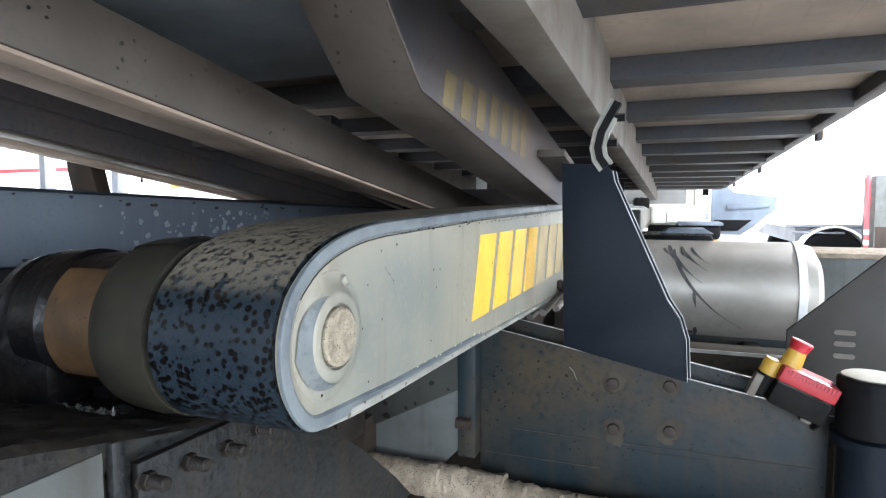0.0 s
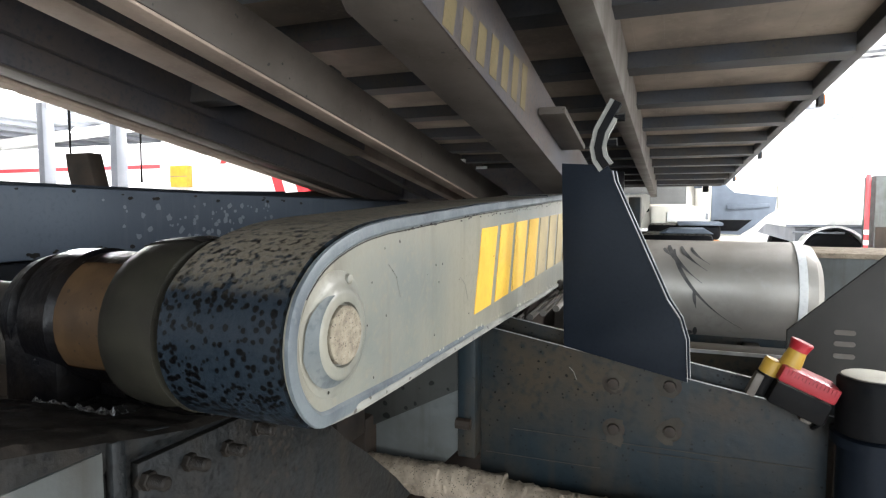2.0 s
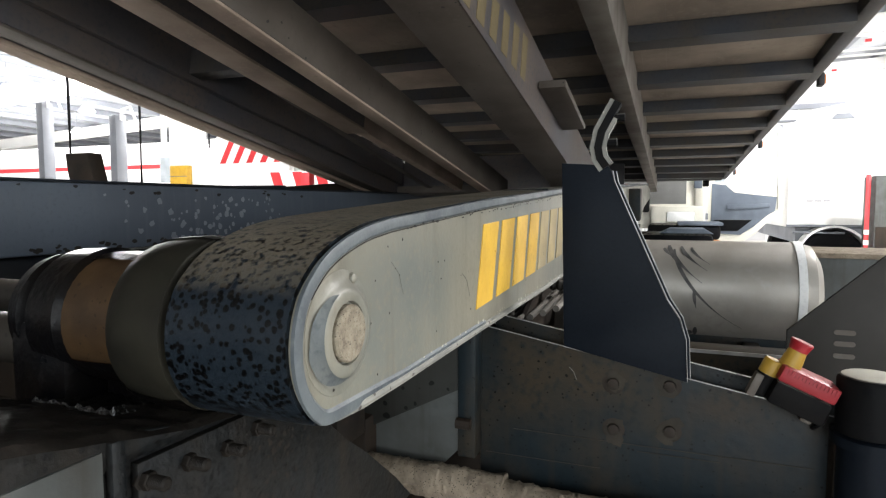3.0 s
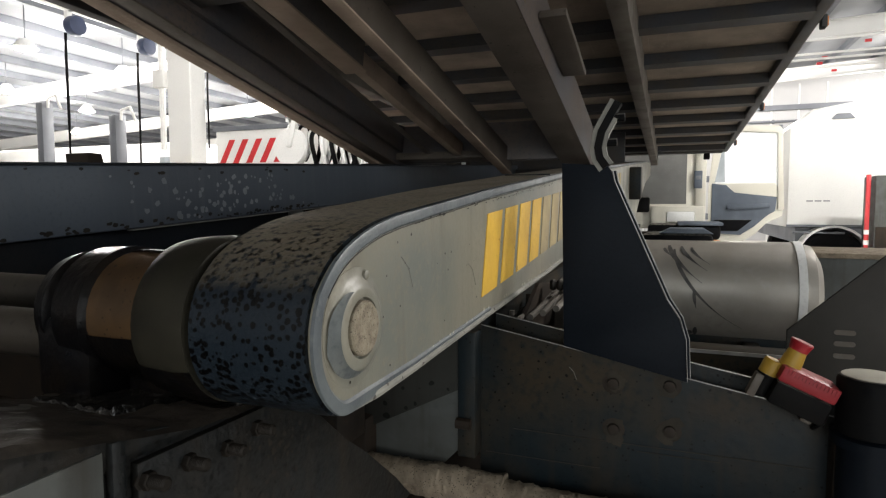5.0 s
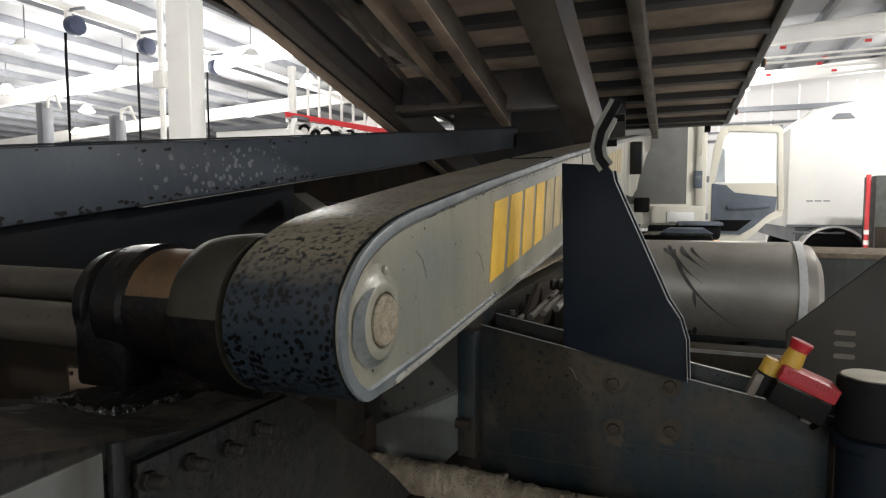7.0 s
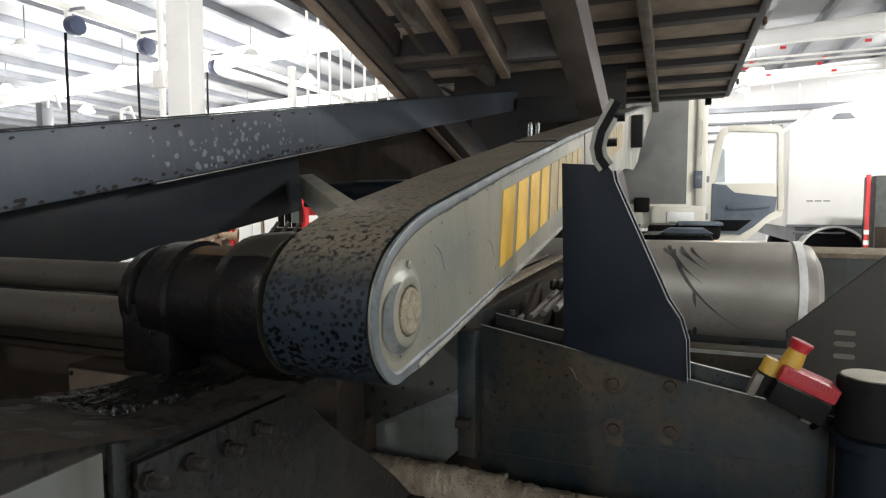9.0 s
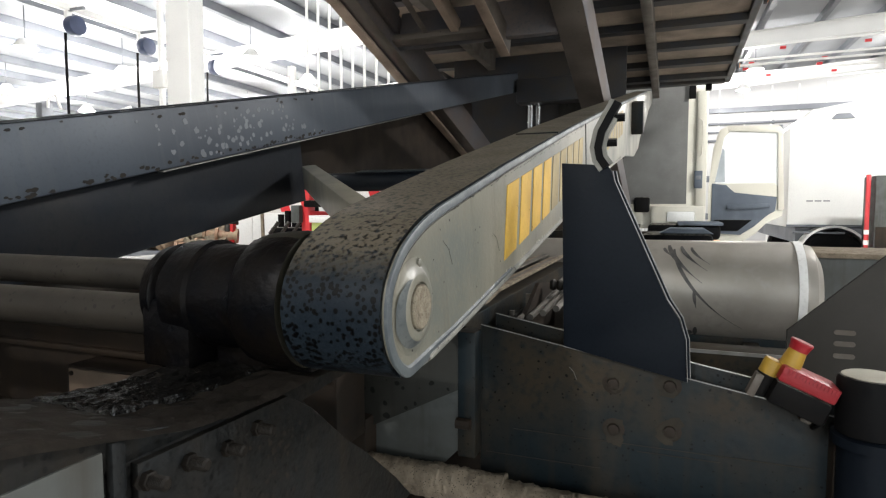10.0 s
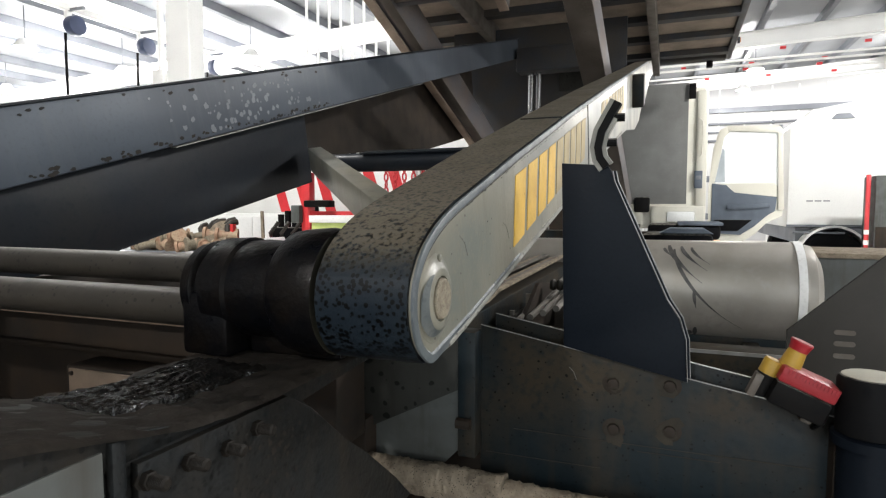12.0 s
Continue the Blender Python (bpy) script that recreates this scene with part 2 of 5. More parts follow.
def box(x0, x1, y0, y1, z0, z1, bevel=0.0, bm=None, m=None):
    own = bm is None
    bm = bm or bmesh.new()
    r = bmesh.ops.create_cube(bm, size=1.0)
    t = Matrix.Translation(((x0 + x1) / 2, (y0 + y1) / 2, (z0 + z1) / 2)) @ Matrix.Diagonal((abs(x1 - x0), abs(y1 - y0), abs(z1 - z0), 1))
    bmesh.ops.transform(bm, matrix=(m @ t) if m else t, verts=r["verts"])
    if bevel and own:
        bmesh.ops.bevel(bm, geom=bm.edges[:], offset=bevel, segments=2, affect="EDGES", profile=0.5)
    return bm


def prism(outline, axis, a, b, bevel=0.0, bm=None, segs=2):
    """Extrudes a closed outline between a and b along an axis. axis x: outline of (y, z); y: (x, z); z: (x, y)."""
    own = bm is None
    bm = bm or bmesh.new()

    def at(p, d):
        return {"x": (d, p[0], p[1]), "y": (p[0], d, p[1]), "z": (p[0], p[1], d)}[axis]
    lo = [bm.verts.new(at(p, a)) for p in outline]
    hi = [bm.verts.new(at(p, b)) for p in outline]
    k = len(outline)
    faces = [bm.faces.new(lo), bm.faces.new(hi)]
    for i in range(k):
        faces.append(bm.faces.new((lo[i], lo[(i + 1) % k], hi[(i + 1) % k], hi[i])))
    if bevel and own:
        rim = [e for f in faces[:2] for e in f.edges]
        bmesh.ops.bevel(bm, geom=rim, offset=bevel, segments=segs, affect="EDGES", profile=0.5)
    return bm


def rod(p, q, r, segs=20, r2=None, bm=None, bevel=0.0):
    own = bm is None
    bm = bm or bmesh.new()
    p, q = Vector(p), Vector(q)
    d = q - p
    made = bmesh.ops.create_cone(bm, cap_ends=True, segments=segs, radius1=r, radius2=r if r2 is None else r2, depth=d.length)
    m = Matrix.Translation((p + q) / 2) @ d.to_track_quat("Z", "Y").to_matrix().to_4x4()
    bmesh.ops.transform(bm, matrix=m, verts=made["verts"])
    if bevel and own:
        rim = [e for e in bm.edges if any(len(f.verts) > 4 for f in e.link_faces)]
        bmesh.ops.bevel(bm, geom=rim, offset=bevel, segments=2, affect="EDGES", profile=0.5)
    return bm


def lathe(profile, axis="x", segs=40):
    """Turns (along, radius) pairs round an axis."""
    bm = bmesh.new()
    rings = []
    for a, r in profile:
        ring = []
        for i in range(segs):
            c, s = math.cos(2 * math.pi * i / segs), math.sin(2 * math.pi * i / segs)
            ring.append(bm.verts.new({"x": (a, r * c, r * s), "y": (r * c, a, r * s), "z": (r * c, r * s, a)}[axis]))
        rings.append(ring)
    for g, h in zip(rings, rings[1:]):
        for i in range(segs):
            bm.faces.new((g[i], g[(i + 1) % segs], h[(i + 1) % segs], h[i]))
    bm.faces.new(rings[0])
    bm.faces.new(rings[-1])
    return bm


def pipe(points, r, segs=10, bm=None):
    bm = bm or bmesh.new()
    pts = [Vector(p) for p in points]
    rings = []
    for i, p in enumerate(pts):
        d = (pts[min(i + 1, len(pts) - 1)] - pts[max(i - 1, 0)]).normalized()
        q = d.to_track_quat("Z", "Y").to_matrix()
        rings.append([bm.verts.new(p + q @ Vector((r * math.cos(2 * math.pi * k / segs), r * math.sin(2 * math.pi * k / segs), 0))) for k in range(segs)])
    for g, h in zip(rings, rings[1:]):
        for k in range(segs):
            bm.faces.new((g[k], g[(k + 1) % segs], h[(k + 1) % segs], h[k]))
    bm.faces.new(rings[0])
    bm.faces.new(rings[-1])
    return bm


def arc(cx, cy, r, a0, a1, n):
    return [(cx + r * math.cos(radians(a0 + (a1 - a0) * i / n)), cy + r * math.sin(radians(a0 + (a1 - a0) * i / n))) for i in range(n + 1)]


# ---- the workshop ----
X0, X1, Y0, Y1 = -32.0, 14.0, -10.0, 28.0


def structure(name, bm, mat, label, category):
    ob = link_mesh(name, bm, mat)
    return tagged(ob, label, category, kind="structure")


structure("floor", box(X0, X1, Y0, Y1, -0.2, 0.0), CONCRETE, "smooth grey concrete workshop floor", "floor")


def cladding(x0, x1, y0, y1, z1):
    """Wall sheet with upright ribs."""
    bm = box(x0, x1, y0, y1, 0, z1)
    return bm


structure("wall_north", cladding(X0, X1, Y1, Y1 + 0.2, 8), WALL_WHITE, "white clad far wall of the workshop", "wall")
structure("wall_west", cladding(X0 - 0.2, X0, Y0, Y1, 8), WALL_WHITE, "white clad side wall of the workshop", "wall")
# east and south walls are out of view; their doorways are assumed
e = box(X1, X1 + 0.2, Y0, -6, 0, 8)
box(X1, X1 + 0.2, 4, Y1, 0, 8, bm=e)
box(X1, X1 + 0.2, -6, 4, 5.2, 8, bm=e)
structure("wall_east", e, WALL_WHITE, "white clad wall with a wide open doorway", "wall")
s = box(X0, -1, Y0 - 0.2, Y0, 0, 8)
box(7, X1, Y0 - 0.2, Y0, 0, 8, bm=s)
box(-1, 7, Y0 - 0.2, Y0, 5.2, 8, bm=s)
structure("wall_south", s, WALL_WHITE, "white clad wall with an open roller doorway", "wall")
c = prism([(X0, roof_z(X0)), (X1, roof_z(X1)), (X1, roof_z(X1) + 0.12), (X0, roof_z(X0) + 0.12)], "y", Y0, Y1)
structure("ceiling", c, ROOF, "white profiled sheet roof lining", "ceiling")
for i in range(30):
    x = X0 + 0.8 + i * 1.52
    z = roof_z(x)
    structure("purlin", box(x, x + 0.13, Y0, Y1, z - 0.2, z - 0.004), STEEL_GREY, "grey galvanised roof purlin", "beam")
for i in range(6):
    y = -5.0 + i * 6.2
    o = [(X0, roof_z(X0) - 0.66), (X1, roof_z(X1) - 0.66), (X1, roof_z(X1) - 0.2), (X0, roof_z(X0) - 0.2)]
    r = prism(o, "y", y, y + 0.012)
    for dz in (0.0, 0.44):
        f = [(px, (roof_z(px) - 0.66 + dz + k)) for px, k in ((X0, 0), (X1, 0), (X1, 0.02), (X0, 0.02))]
        prism(f, "y", y - 0.1, y + 0.112, bm=r)
    structure("rafter", r, STEEL_WHITE, "white painted steel roof rafter", "beam")
structure("column", box(-8.10, -7.59, 7.95, 8.30, 0, roof_z(-7.9) - 0.1, 0.02), STEEL_WHITE, "broad white boxed steel column", "column")

# ---- hanging lamps, reels, pipes ----


def high_bay():
    ob = thing("high_bay_lamp", pose(-13.4, 9.2, roof_z(-13.4) - 0.66), "glowing lamp hung under the roof, four copies added as fill", "lamp", "high-bay lamps")
    part("shade", lathe([(-0.12, 0.06), (-0.1, 0.1), (-0.30, 0.26), (-0.31, 0.255)], "z", 24), STEEL_WHITE, ob)
    part("lens", lathe([(-0.30, 0.24), (-0.33, 0.22), (-0.36, 0.12)], "z", 24), LAMP_GLOW, ob, "glowing white lens")
    part("stem", rod((0, 0, -0.12), (0, 0, 0.62), 0.012, 8), STEEL_GREY, ob)
    return ob


bay = high_bay()
# the last four copies are the added fill lamps
for bx, by in BAYS_AND_FILLS[1:]:
    copy_thing(bay, pose(bx, by, roof_z(bx) - 0.66))


def hose_reel():
    ob = thing("hose_reel", pose(-10.35, 8.0, 4.72), "dark blue hose reel hung from a rail with a dropped hose", "hose reel", "hose reels")
    part("drum", lathe([(-0.05, 0.08), (-0.045, 0.165), (0.0, 0.178), (0.10, 0.178), (0.14, 0.165), (0.145, 0.08)], "x", 28), NAVY, ob)
    part("bracket", box(-0.16, -0.07, -0.05, 0.05, -0.1, 0.30, 0.01), STEEL_WHITE, ob)
    part("arm", box(-0.16, 0.30, -0.03, 0.03, 0.27, 0.32, 0.005), STEEL_GREY, ob)
    part("hose", pipe([(-0.2, 0, -0.1), (-0.21, 0, -0.5), (-0.2, 0, -1.6), (-0.21, 0, -2.8)], 0.026), RUBBER, ob, "black hanging hose")
    return ob


reel = hose_reel()
copy_thing(reel, pose(-10.3, 9.55, 4.72))
copy_thing(reel, pose(-10.25, 11.5, 4.72))
rail_o = thing("reel_rail", pose(0, 0, 0), "white steel rail under the rafters carrying reels", "rail")
part("beam", box(-10.5, -10.38, 1.2, 20, 5.0, 5.12, 0.01), STEEL_WHITE, rail_o)
for i in range(4):
    y = 1.2 + i * 6.2
    part("hanger", rod((-10.44, y, 5.1), (-10.44, y, 5.42), 0.02, 8), STEEL_WHITE, rail_o)
for k, (zz, rr) in enumerate(((4.9, 0.05), (4.55, 0.035), (4.2, 0.05))):
    p = thing("wall_pipe", pose(0, Y1 - 0.12, 0), "white painted service pipe along the far wall", "pipe", "wall pipes")
    part("run", rod((-6, 0, zz), (13, 0, zz), rr, 10), STEEL_GREY, p)
    for i in range(7):
        part("clip", box(-4 + i * 2.6, -3.92 + i * 2.6, -0.06, 0.12, zz - 0.07, zz + 0.07), STEEL_GREY, p, smooth=False)
for k in range(24):
    structure("wall_rib", box(-9.0 + k * 0.98, -8.93 + k * 0.98, Y1 - 0.05, Y1 - 0.002, 0, 6.4), STEEL_WHITE, "upright rib of the white wall cladding", "rib")
structure("wall_rail", box(X0, X1, Y1 - 0.2, Y1 - 0.052, 5.35, 5.55), STEEL_GREY, "grey steel rail along the far wall", "beam")
for k, x in enumerate((3.4, 4.1)):
    p = thing("down_pipe", pose(x, Y1 - 0.2, 0), "grey metal down pipe on the far wall", "pipe", "down pipes")
    part("run", rod((0, 0, 2.5), (0, 0, 4.75), 0.09, 12), STEEL_GREY, p)
p = thing("drop_pipe", pose(5.9, 20.0, 0), "white sprinkler drop pipe under the roof", "pipe")
part("run", rod((0, 0, 2.8), (0, 0, 6.2), 0.045, 10), STEEL_WHITE, p)
for k, (x, y) in enumerate(((5.9, 20.0), (6.6, 18.2), (4.2, 20.4), (5.0, 23.0))):
    p = thing("sprinkler_line", pose(0, 0, 0), "white sprinkler pipe with red fittings", "pipe", "sprinkler lines")
    part("run", rod((-3, y, 5.55 + 0.12 * k), (13.9, y, 5.75 + 0.12 * k), 0.035, 10), STEEL_WHITE, p)
    for i in range(5):
        q = part("fitting", rod((x - 4 + i * 1.9, y, 5.50 + 0.12 * k), (x - 3.86 + i * 1.9, y, 5.5 + 0.12 * k), 0.04, 10), RED_PAINT, p, "red fitting")
dp = thing("cable_drop", pose(-8.26, 8.0, 0), "white cable drop with a grey socket box", "cable")
part("cable", rod((0, 0, 2.4), (0, 0, 6.0), 0.05, 10), STEEL_WHITE, dp)
part("socket", box(-0.12, 0.12, -0.1, 0.1, 3.45, 3.75, 0.02), STEEL_WHITE, dp)

# ---- vehicles and gear across the workshop ----


def lift_post(x, y, h):
    ob = thing("lift_post", pose(x, y, 0), "blue-grey vehicle lift post", "vehicle lift", "lift posts")
    part("post", box(-0.095, 0.095, -0.13, 0.13, 0, h, 0.02), STEEL_GREY, ob)
    part("carriage", box(-0.17, 0.17, -0.3, -0.13, 0.6, 1.2, 0.02), STEEL_GREY, ob)
    part("base", box(-0.35, 0.35, -0.35, 0.35, 0, 0.03), STEEL_GREY, ob)
    part("hose", pipe([(0.1, 0, h - 0.1), (0.12, 0, h + 0.1), (0.35, 0, h + 0.15), (0.5, 0, h - 0.15)], 0.03), STEEL_WHITE, ob)
    return ob


lift_post(-12.6, 9.0, 3.62)
lift_post(-10.5, 9.0, 3.25)


def wheel_part(parent, m, r=0.5, w=0.28):
    t = lathe([(-w / 2, r * 0.6), (-w / 2, r * 0.9), (-w / 2 + 0.04, r), (w / 2 - 0.04, r), (w / 2, r * 0.9), (w / 2, r * 0.6)], "x", 32)
    bmesh.ops.transform(t, matrix=m, verts=t.verts)
    ty = part("tyre", t, RUBBER, parent, "black rubber tyre")
    q = lathe([(-w / 2 + 0.02, 0.1), (-w / 2 + 0.02, r * 0.58), (w / 2 - 0.02, r * 0.58), (w / 2 - 0.06, r * 0.4), (w / 2 - 0.02, r * 0.2), (w / 2 - 0.02, 0.05)], "x", 24)
    bmesh.ops.transform(q, matrix=m, verts=q.verts)
    part("rim", q, ALU, ty, "pale metal rim")


def white_van(x, y, length, h, label):
    ob = thing("van", pose(x, y, 0), label, "van")
    o = [(0, 0.45), (length, 0.45), (length, h - 0.9), (length - 0.5, h - 0.15), (length - 0.8, h), (0.2, h), (0, h - 0.15)]
    part("body", prism(o, "y", 0, 2.0, 0.08), WHITE, ob)
    part("side_window", box(length - 1.6, length - 0.75, -0.012, 0.02, h - 0.95, h - 0.35, 0.01), GLASS, ob, "tinted window")
    part("side_band", box(0.1, length - 0.9, -0.008, 0.01, h - 0.62, h - 0.52), RED_PAINT, ob, "red side band", smooth=False)
    part("bumper", box(length - 0.05, length + 0.12, 0.05, 1.95, 0.4, 0.75, 0.03), STEEL_GREY, ob)
    for wx in (0.9, length - 1.0):
        wheel_part(ob, pose(wx, 0.1, 0.38, 0, 0, 90), 0.38, 0.24)
    return ob


white_van(-17.5, 11.0, 7.6, 2.95, "white van parked beside the lift posts")
white_van(-9.3, 13.0, 5.2, 2.5, "white van parked behind the column")

# red and white chevron board on the back of a service truck
ct = thing("service_truck", pose(-7.4, 8.3, 0), "white service truck with red chevron stripes on its body", "truck")
part("body", box(0, 1.75, 0, 3.4, 0.7, 2.72, 0.04), WHITE, ct)
for i in range(6):
    x = 0.08 + i * 0.28
    part("chevron_stripe", prism([(x, 2.15), (x + 0.12, 2.15), (x + 0.34, 2.55), (x + 0.22, 2.55)], "y", -0.006, 0.002), RED_PAINT, ct, "red stripe", smooth=False)
part("roof_edge", box(-0.03, 1.78, -0.03, 3.43, 2.70, 2.78, 0.01), STEEL_GREY, ct)
for wy in (0.7, 2.6):
    wheel_part(ct, pose(1.62, wy, 0.45), 0.45, 0.25)
    wheel_part(ct, pose(0.14, wy, 0.45), 0.45, 0.25)

rack = thing("hose_rack", pose(-5.6, 8.0, 0), "red and white hose rack hung with looped hoses", "rack")
part("post", box(-0.05, 0.05, -0.05, 0.05, 0, 3.6, 0.01), STEEL_WHITE, rack)
part("post", box(1.35, 1.45, -0.05, 0.05, 0, 3.1, 0.01), STEEL_WHITE, rack)
part("rail", prism([(-0.1, 2.82), (1.9, 2.42), (1.9, 2.50), (-0.1, 2.90)], "y", -0.06, 0.06), RED_PAINT, rack, "red painted rail")
part("rail", prism([(-0.1, 2.74), (1.9, 2.34), (1.9, 2.40), (-0.1, 2.80)], "y", -0.05, 0.05), STEEL_WHITE, rack, "white rail")
for i in range(8):
    x = 0.1 + i * 0.2
    part("upright", rod((x + 0.15, 0.06, 2.3), (x + 0.15, 0.06, 5.3), 0.022, 8), STEEL_WHITE, rack, "white upright")
    loop = [(x + 0.02 * math.sin(a * 2), -0.12 + 0.16 * math.cos(a), 2.42 - 0.05 * i * 0.6 + 0.27 * math.sin(a)) for a in [2 * math.pi * k / 20 for k in range(21)]]
    part("hose_loop", pipe(loop, 0.024, 6), RUBBER if i % 2 else STEEL_WHITE, rack, "looped hose")

# hose reel on the rack, a pale rim round a dark drum
reel_b = thing("cable_reel", pose(-5.379, 7.66, 2.301), "white-rimmed cable reel with a dark drum and yellow hub", "reel")
part("rim", lathe([(-0.07, 0.20), (-0.075, 0.27), (-0.05, 0.285), (0.05, 0.285), (0.075, 0.27), (0.07, 0.20)], "y", 36), STEEL_WHITE, reel_b)
drum = part("drum", lathe([(-0.055, 0.05), (-0.060, 0.20), (0.060, 0.20), (0.055, 0.05)], "y", 32), RUBBER, reel_b, "dark drum face")
for k in range(3):
    a = 30 + 120 * k
    part("hub_mark", prism([(0.0, 0.0)] + arc(0, 0, 0.13, a, a + 60, 6), "y", -0.068, -0.061), LIME, drum, "yellow-green hub sector", smooth=False)
part("bracket", prism([(-0.04, 0.0), (0.04, 0.0), (0.16, 0.42), (0.06, 0.42)], "y", -0.10, -0.078, 0.004), STEEL_WHITE, reel_b)
part("hanger", box(0.04, 0.18, -0.09, 0.20, 0.40, 0.46, 0.006), STEEL_GREY, reel_b)
for k in range(6):
    hp = [(0.36 + 0.17 * k + 0.03 * math.sin(a * 2), 0.10 + 0.10 * math.cos(a), -0.02 - 0.02 * k + 0.26 * math.sin(a)) for a in [2 * math.pi * q / 22 for q in range(23)]]
    part("hose_coil", pipe(hp, 0.034, 8), STEEL_WHITE if k % 2 else RUBBER, reel_b, "hanging hose coil")

# bench with worn parts
bench = thing("work_bench", pose(-5.0, 5.1, 0), "grey steel work bench with a thick top", "bench")
part("top", box(-1.0, 0.66, -0.35, 0.45, 0.87, 0.93, 0.008), STEEL_GREY, bench)
for x in (-0.85, 0.6):
    for y in (-0.3, 0.4):
        part("leg", box(x - 0.03, x + 0.03, y - 0.03, y + 0.03, 0, 0.87), STEEL_GREY, bench, smooth=False)
rng = random.Random(5)
for i in range(30):
    x, y = -5.7 + i * 0.044, 4.95 + rng.uniform(-0.1, 0.22)
    r = rng.uniform(0.05, 0.085)
    z = 0.932 + r + (0.09 if i > 10 and i % 2 else 0.0)
    ob = thing("scrap_fitting", pose(x, y, z, rng.uniform(-30, 30), rng.uniform(-12, 12), rng.uniform(-60, 60)), "rusty worn pipe fitting lying on the bench", "fitting", "worn fittings")
    part("tube", lathe([(-0.12, r * 0.62), (-0.12, r), (-0.09, r), (-0.085, r * 0.7), (0.08, r * 0.7), (0.085, r), (0.11, r), (0.11, r * 0.6)], "x", 18), BROWN_RUST if i % 3 else PIN_RUST, ob)
    if i % 2:
        part("elbow", pipe([(0, 0, r * 0.5), (0, 0.02, r * 1.2), (0.03, 0.06, r * 1.6), (0.08, 0.1, r * 1.7)], r * 0.45, 12), TUBE, ob)
disc = thing("brake_disc", pose(-4.48, 5.1, 1.10, 70, 0, 20), "tan worn brake disc leaning among fittings", "disc")
part("disc", lathe([(-0.03, 0.06), (-0.03, 0.16), (0.0, 0.165), (0.0, 0.09), (0.06, 0.08), (0.06, 0.03)], "z", 32), DUSTY, disc)

cabinet = thing("tool_cabinet", pose(-4.2, 5.3, 0), "red painted steel tool cabinet", "cabinet")
part("body", box(-0.2, 0.2, -0.2, 0.2, 0, 0.98, 0.01), RED_PAINT, cabinet)
part("upright", box(-0.2, -0.15, -0.2, -0.15, 0.98, 1.22), RED_PAINT, cabinet)
for i in range(4):
    part("drawer", box(-0.18, 0.18, -0.212, -0.2, 0.1 + i * 0.21, 0.29 + i * 0.21, 0.004), RED_PAINT, cabinet)
prop = thing("rust_strip", pose(-3.98, 5.15, 0), "pale rust-streaked steel strip leaning upright", "strip")
part("strip", prism([(-0.02, 0.0), (0.025, 0.0), (-0.02, 1.36), (-0.05, 1.36)], "y", 0, 0.02), DUSTY, prop)
pallet = thing("parts_stand", pose(-3.75, 5.6, 0), "low grey stand under a stripped engine", "stand")
part("top", box(-0.45, 0.3, -0.3, 0.3, 0.85, 0.92, 0.01), STEEL_GREY, pallet)
for x in (-0.4, 0.25):
    part("leg", box(x - 0.04, x + 0.04, -0.04, 0.04, 0, 0.85), STEEL_GREY, pallet)
engine = thing("engine_block", pose(-3.8, 5.6, 0.92), "black stripped engine with bolted covers", "engine")
part("block", box(-0.3, 0.25, -0.2, 0.2, 0, 0.26, 0.02), RUBBER, engine)
for i in range(6):
    part("cover", rod((-0.26 + i * 0.09, -0.05, 0.26), (-0.26 + i * 0.09, -0.05, 0.40 + 0.04 * (i % 3)), 0.035, 12), RUBBER, engine)
for i in range(4):
    part("runner", pipe([(-0.25 + i * 0.14, -0.22, 0.1), (-0.22 + i * 0.14, -0.3, 0.2), (-0.15 + i * 0.14, -0.25, 0.32)], 0.022, 8), TUBE, engine)
tray = thing("drip_tray", pose(-3.6, 5.05, 0), "white sheet-metal drip tray on a stand", "tray")
part("tray", prism([(-0.2, 1.09), (-0.14, 0.98), (0.22, 0.98), (0.26, 1.10), (0.24, 1.10), (0.2, 1.0), (-0.12, 1.0), (-0.17, 1.09)], "y", -0.15, 0.15), WHITE, tray)
part("stand", box(-0.03, 0.05, -0.03, 0.03, 0, 0.98), STEEL_GREY, tray)
crane = thing("engine_hoist", pose(-3.47, 5.2, 0), "red engine hoist with control box and short beam", "hoist")
part("mast", box(-0.05, 0.05, -0.05, 0.05, 0.05, 1.75, 0.006), RED_PAINT, crane)
part("beam", box(0.05, 0.75, -0.04, 0.04, 1.30, 1.36, 0.006), RED_PAINT, crane)
part("base", box(-0.3, 0.5, -0.3, 0.3, 0, 0.06, 0.01), RED_PAINT, crane)
part("control_box", box(-0.13, -0.03, -0.12, -0.05, 1.24, 1.42, 0.01), PANEL_GREY, crane, "grey control box")
part("lamp_arm", box(0.02, 0.32, -0.12, 0.0, 1.40, 1.47, 0.015), RUBBER, crane, "black padded arm")
board = thing("work_table", pose(-3.0, 5.0, 0), "white table with blue and lime front panel", "table")
part("top", box(-0.3, 0.4, -0.05, 0.5, 1.25, 1.32, 0.006), WHITE, board)
part("lime_panel", box(-0.28, 0.38, -0.03, -0.01, 1.17, 1.248), LIME, board, "lime panel")
part("blue_panel", box(-0.28, 0.38, -0.03, -0.01, 1.07, 1.168), BLUE, board, "blue panel")
for i in range(7):
    part("label_bar", box(-0.26 + i * 0.09, -0.21 + i * 0.09, -0.036, -0.031, 1.12, 1.15), WHITE, board, smooth=False)
part("skirt", box(-0.28, 0.38, -0.02, 0.45, 0.0, 1.066), WHITE, board)
chev = thing("chevron_barrier", pose(-3.9, 6.3, 0), "white barrier board with red diagonal stripes on posts", "barrier")
part("board", box(-0.75, 2.0, 0, 0.03, 1.33, 1.85, 0.004), WHITE, chev)
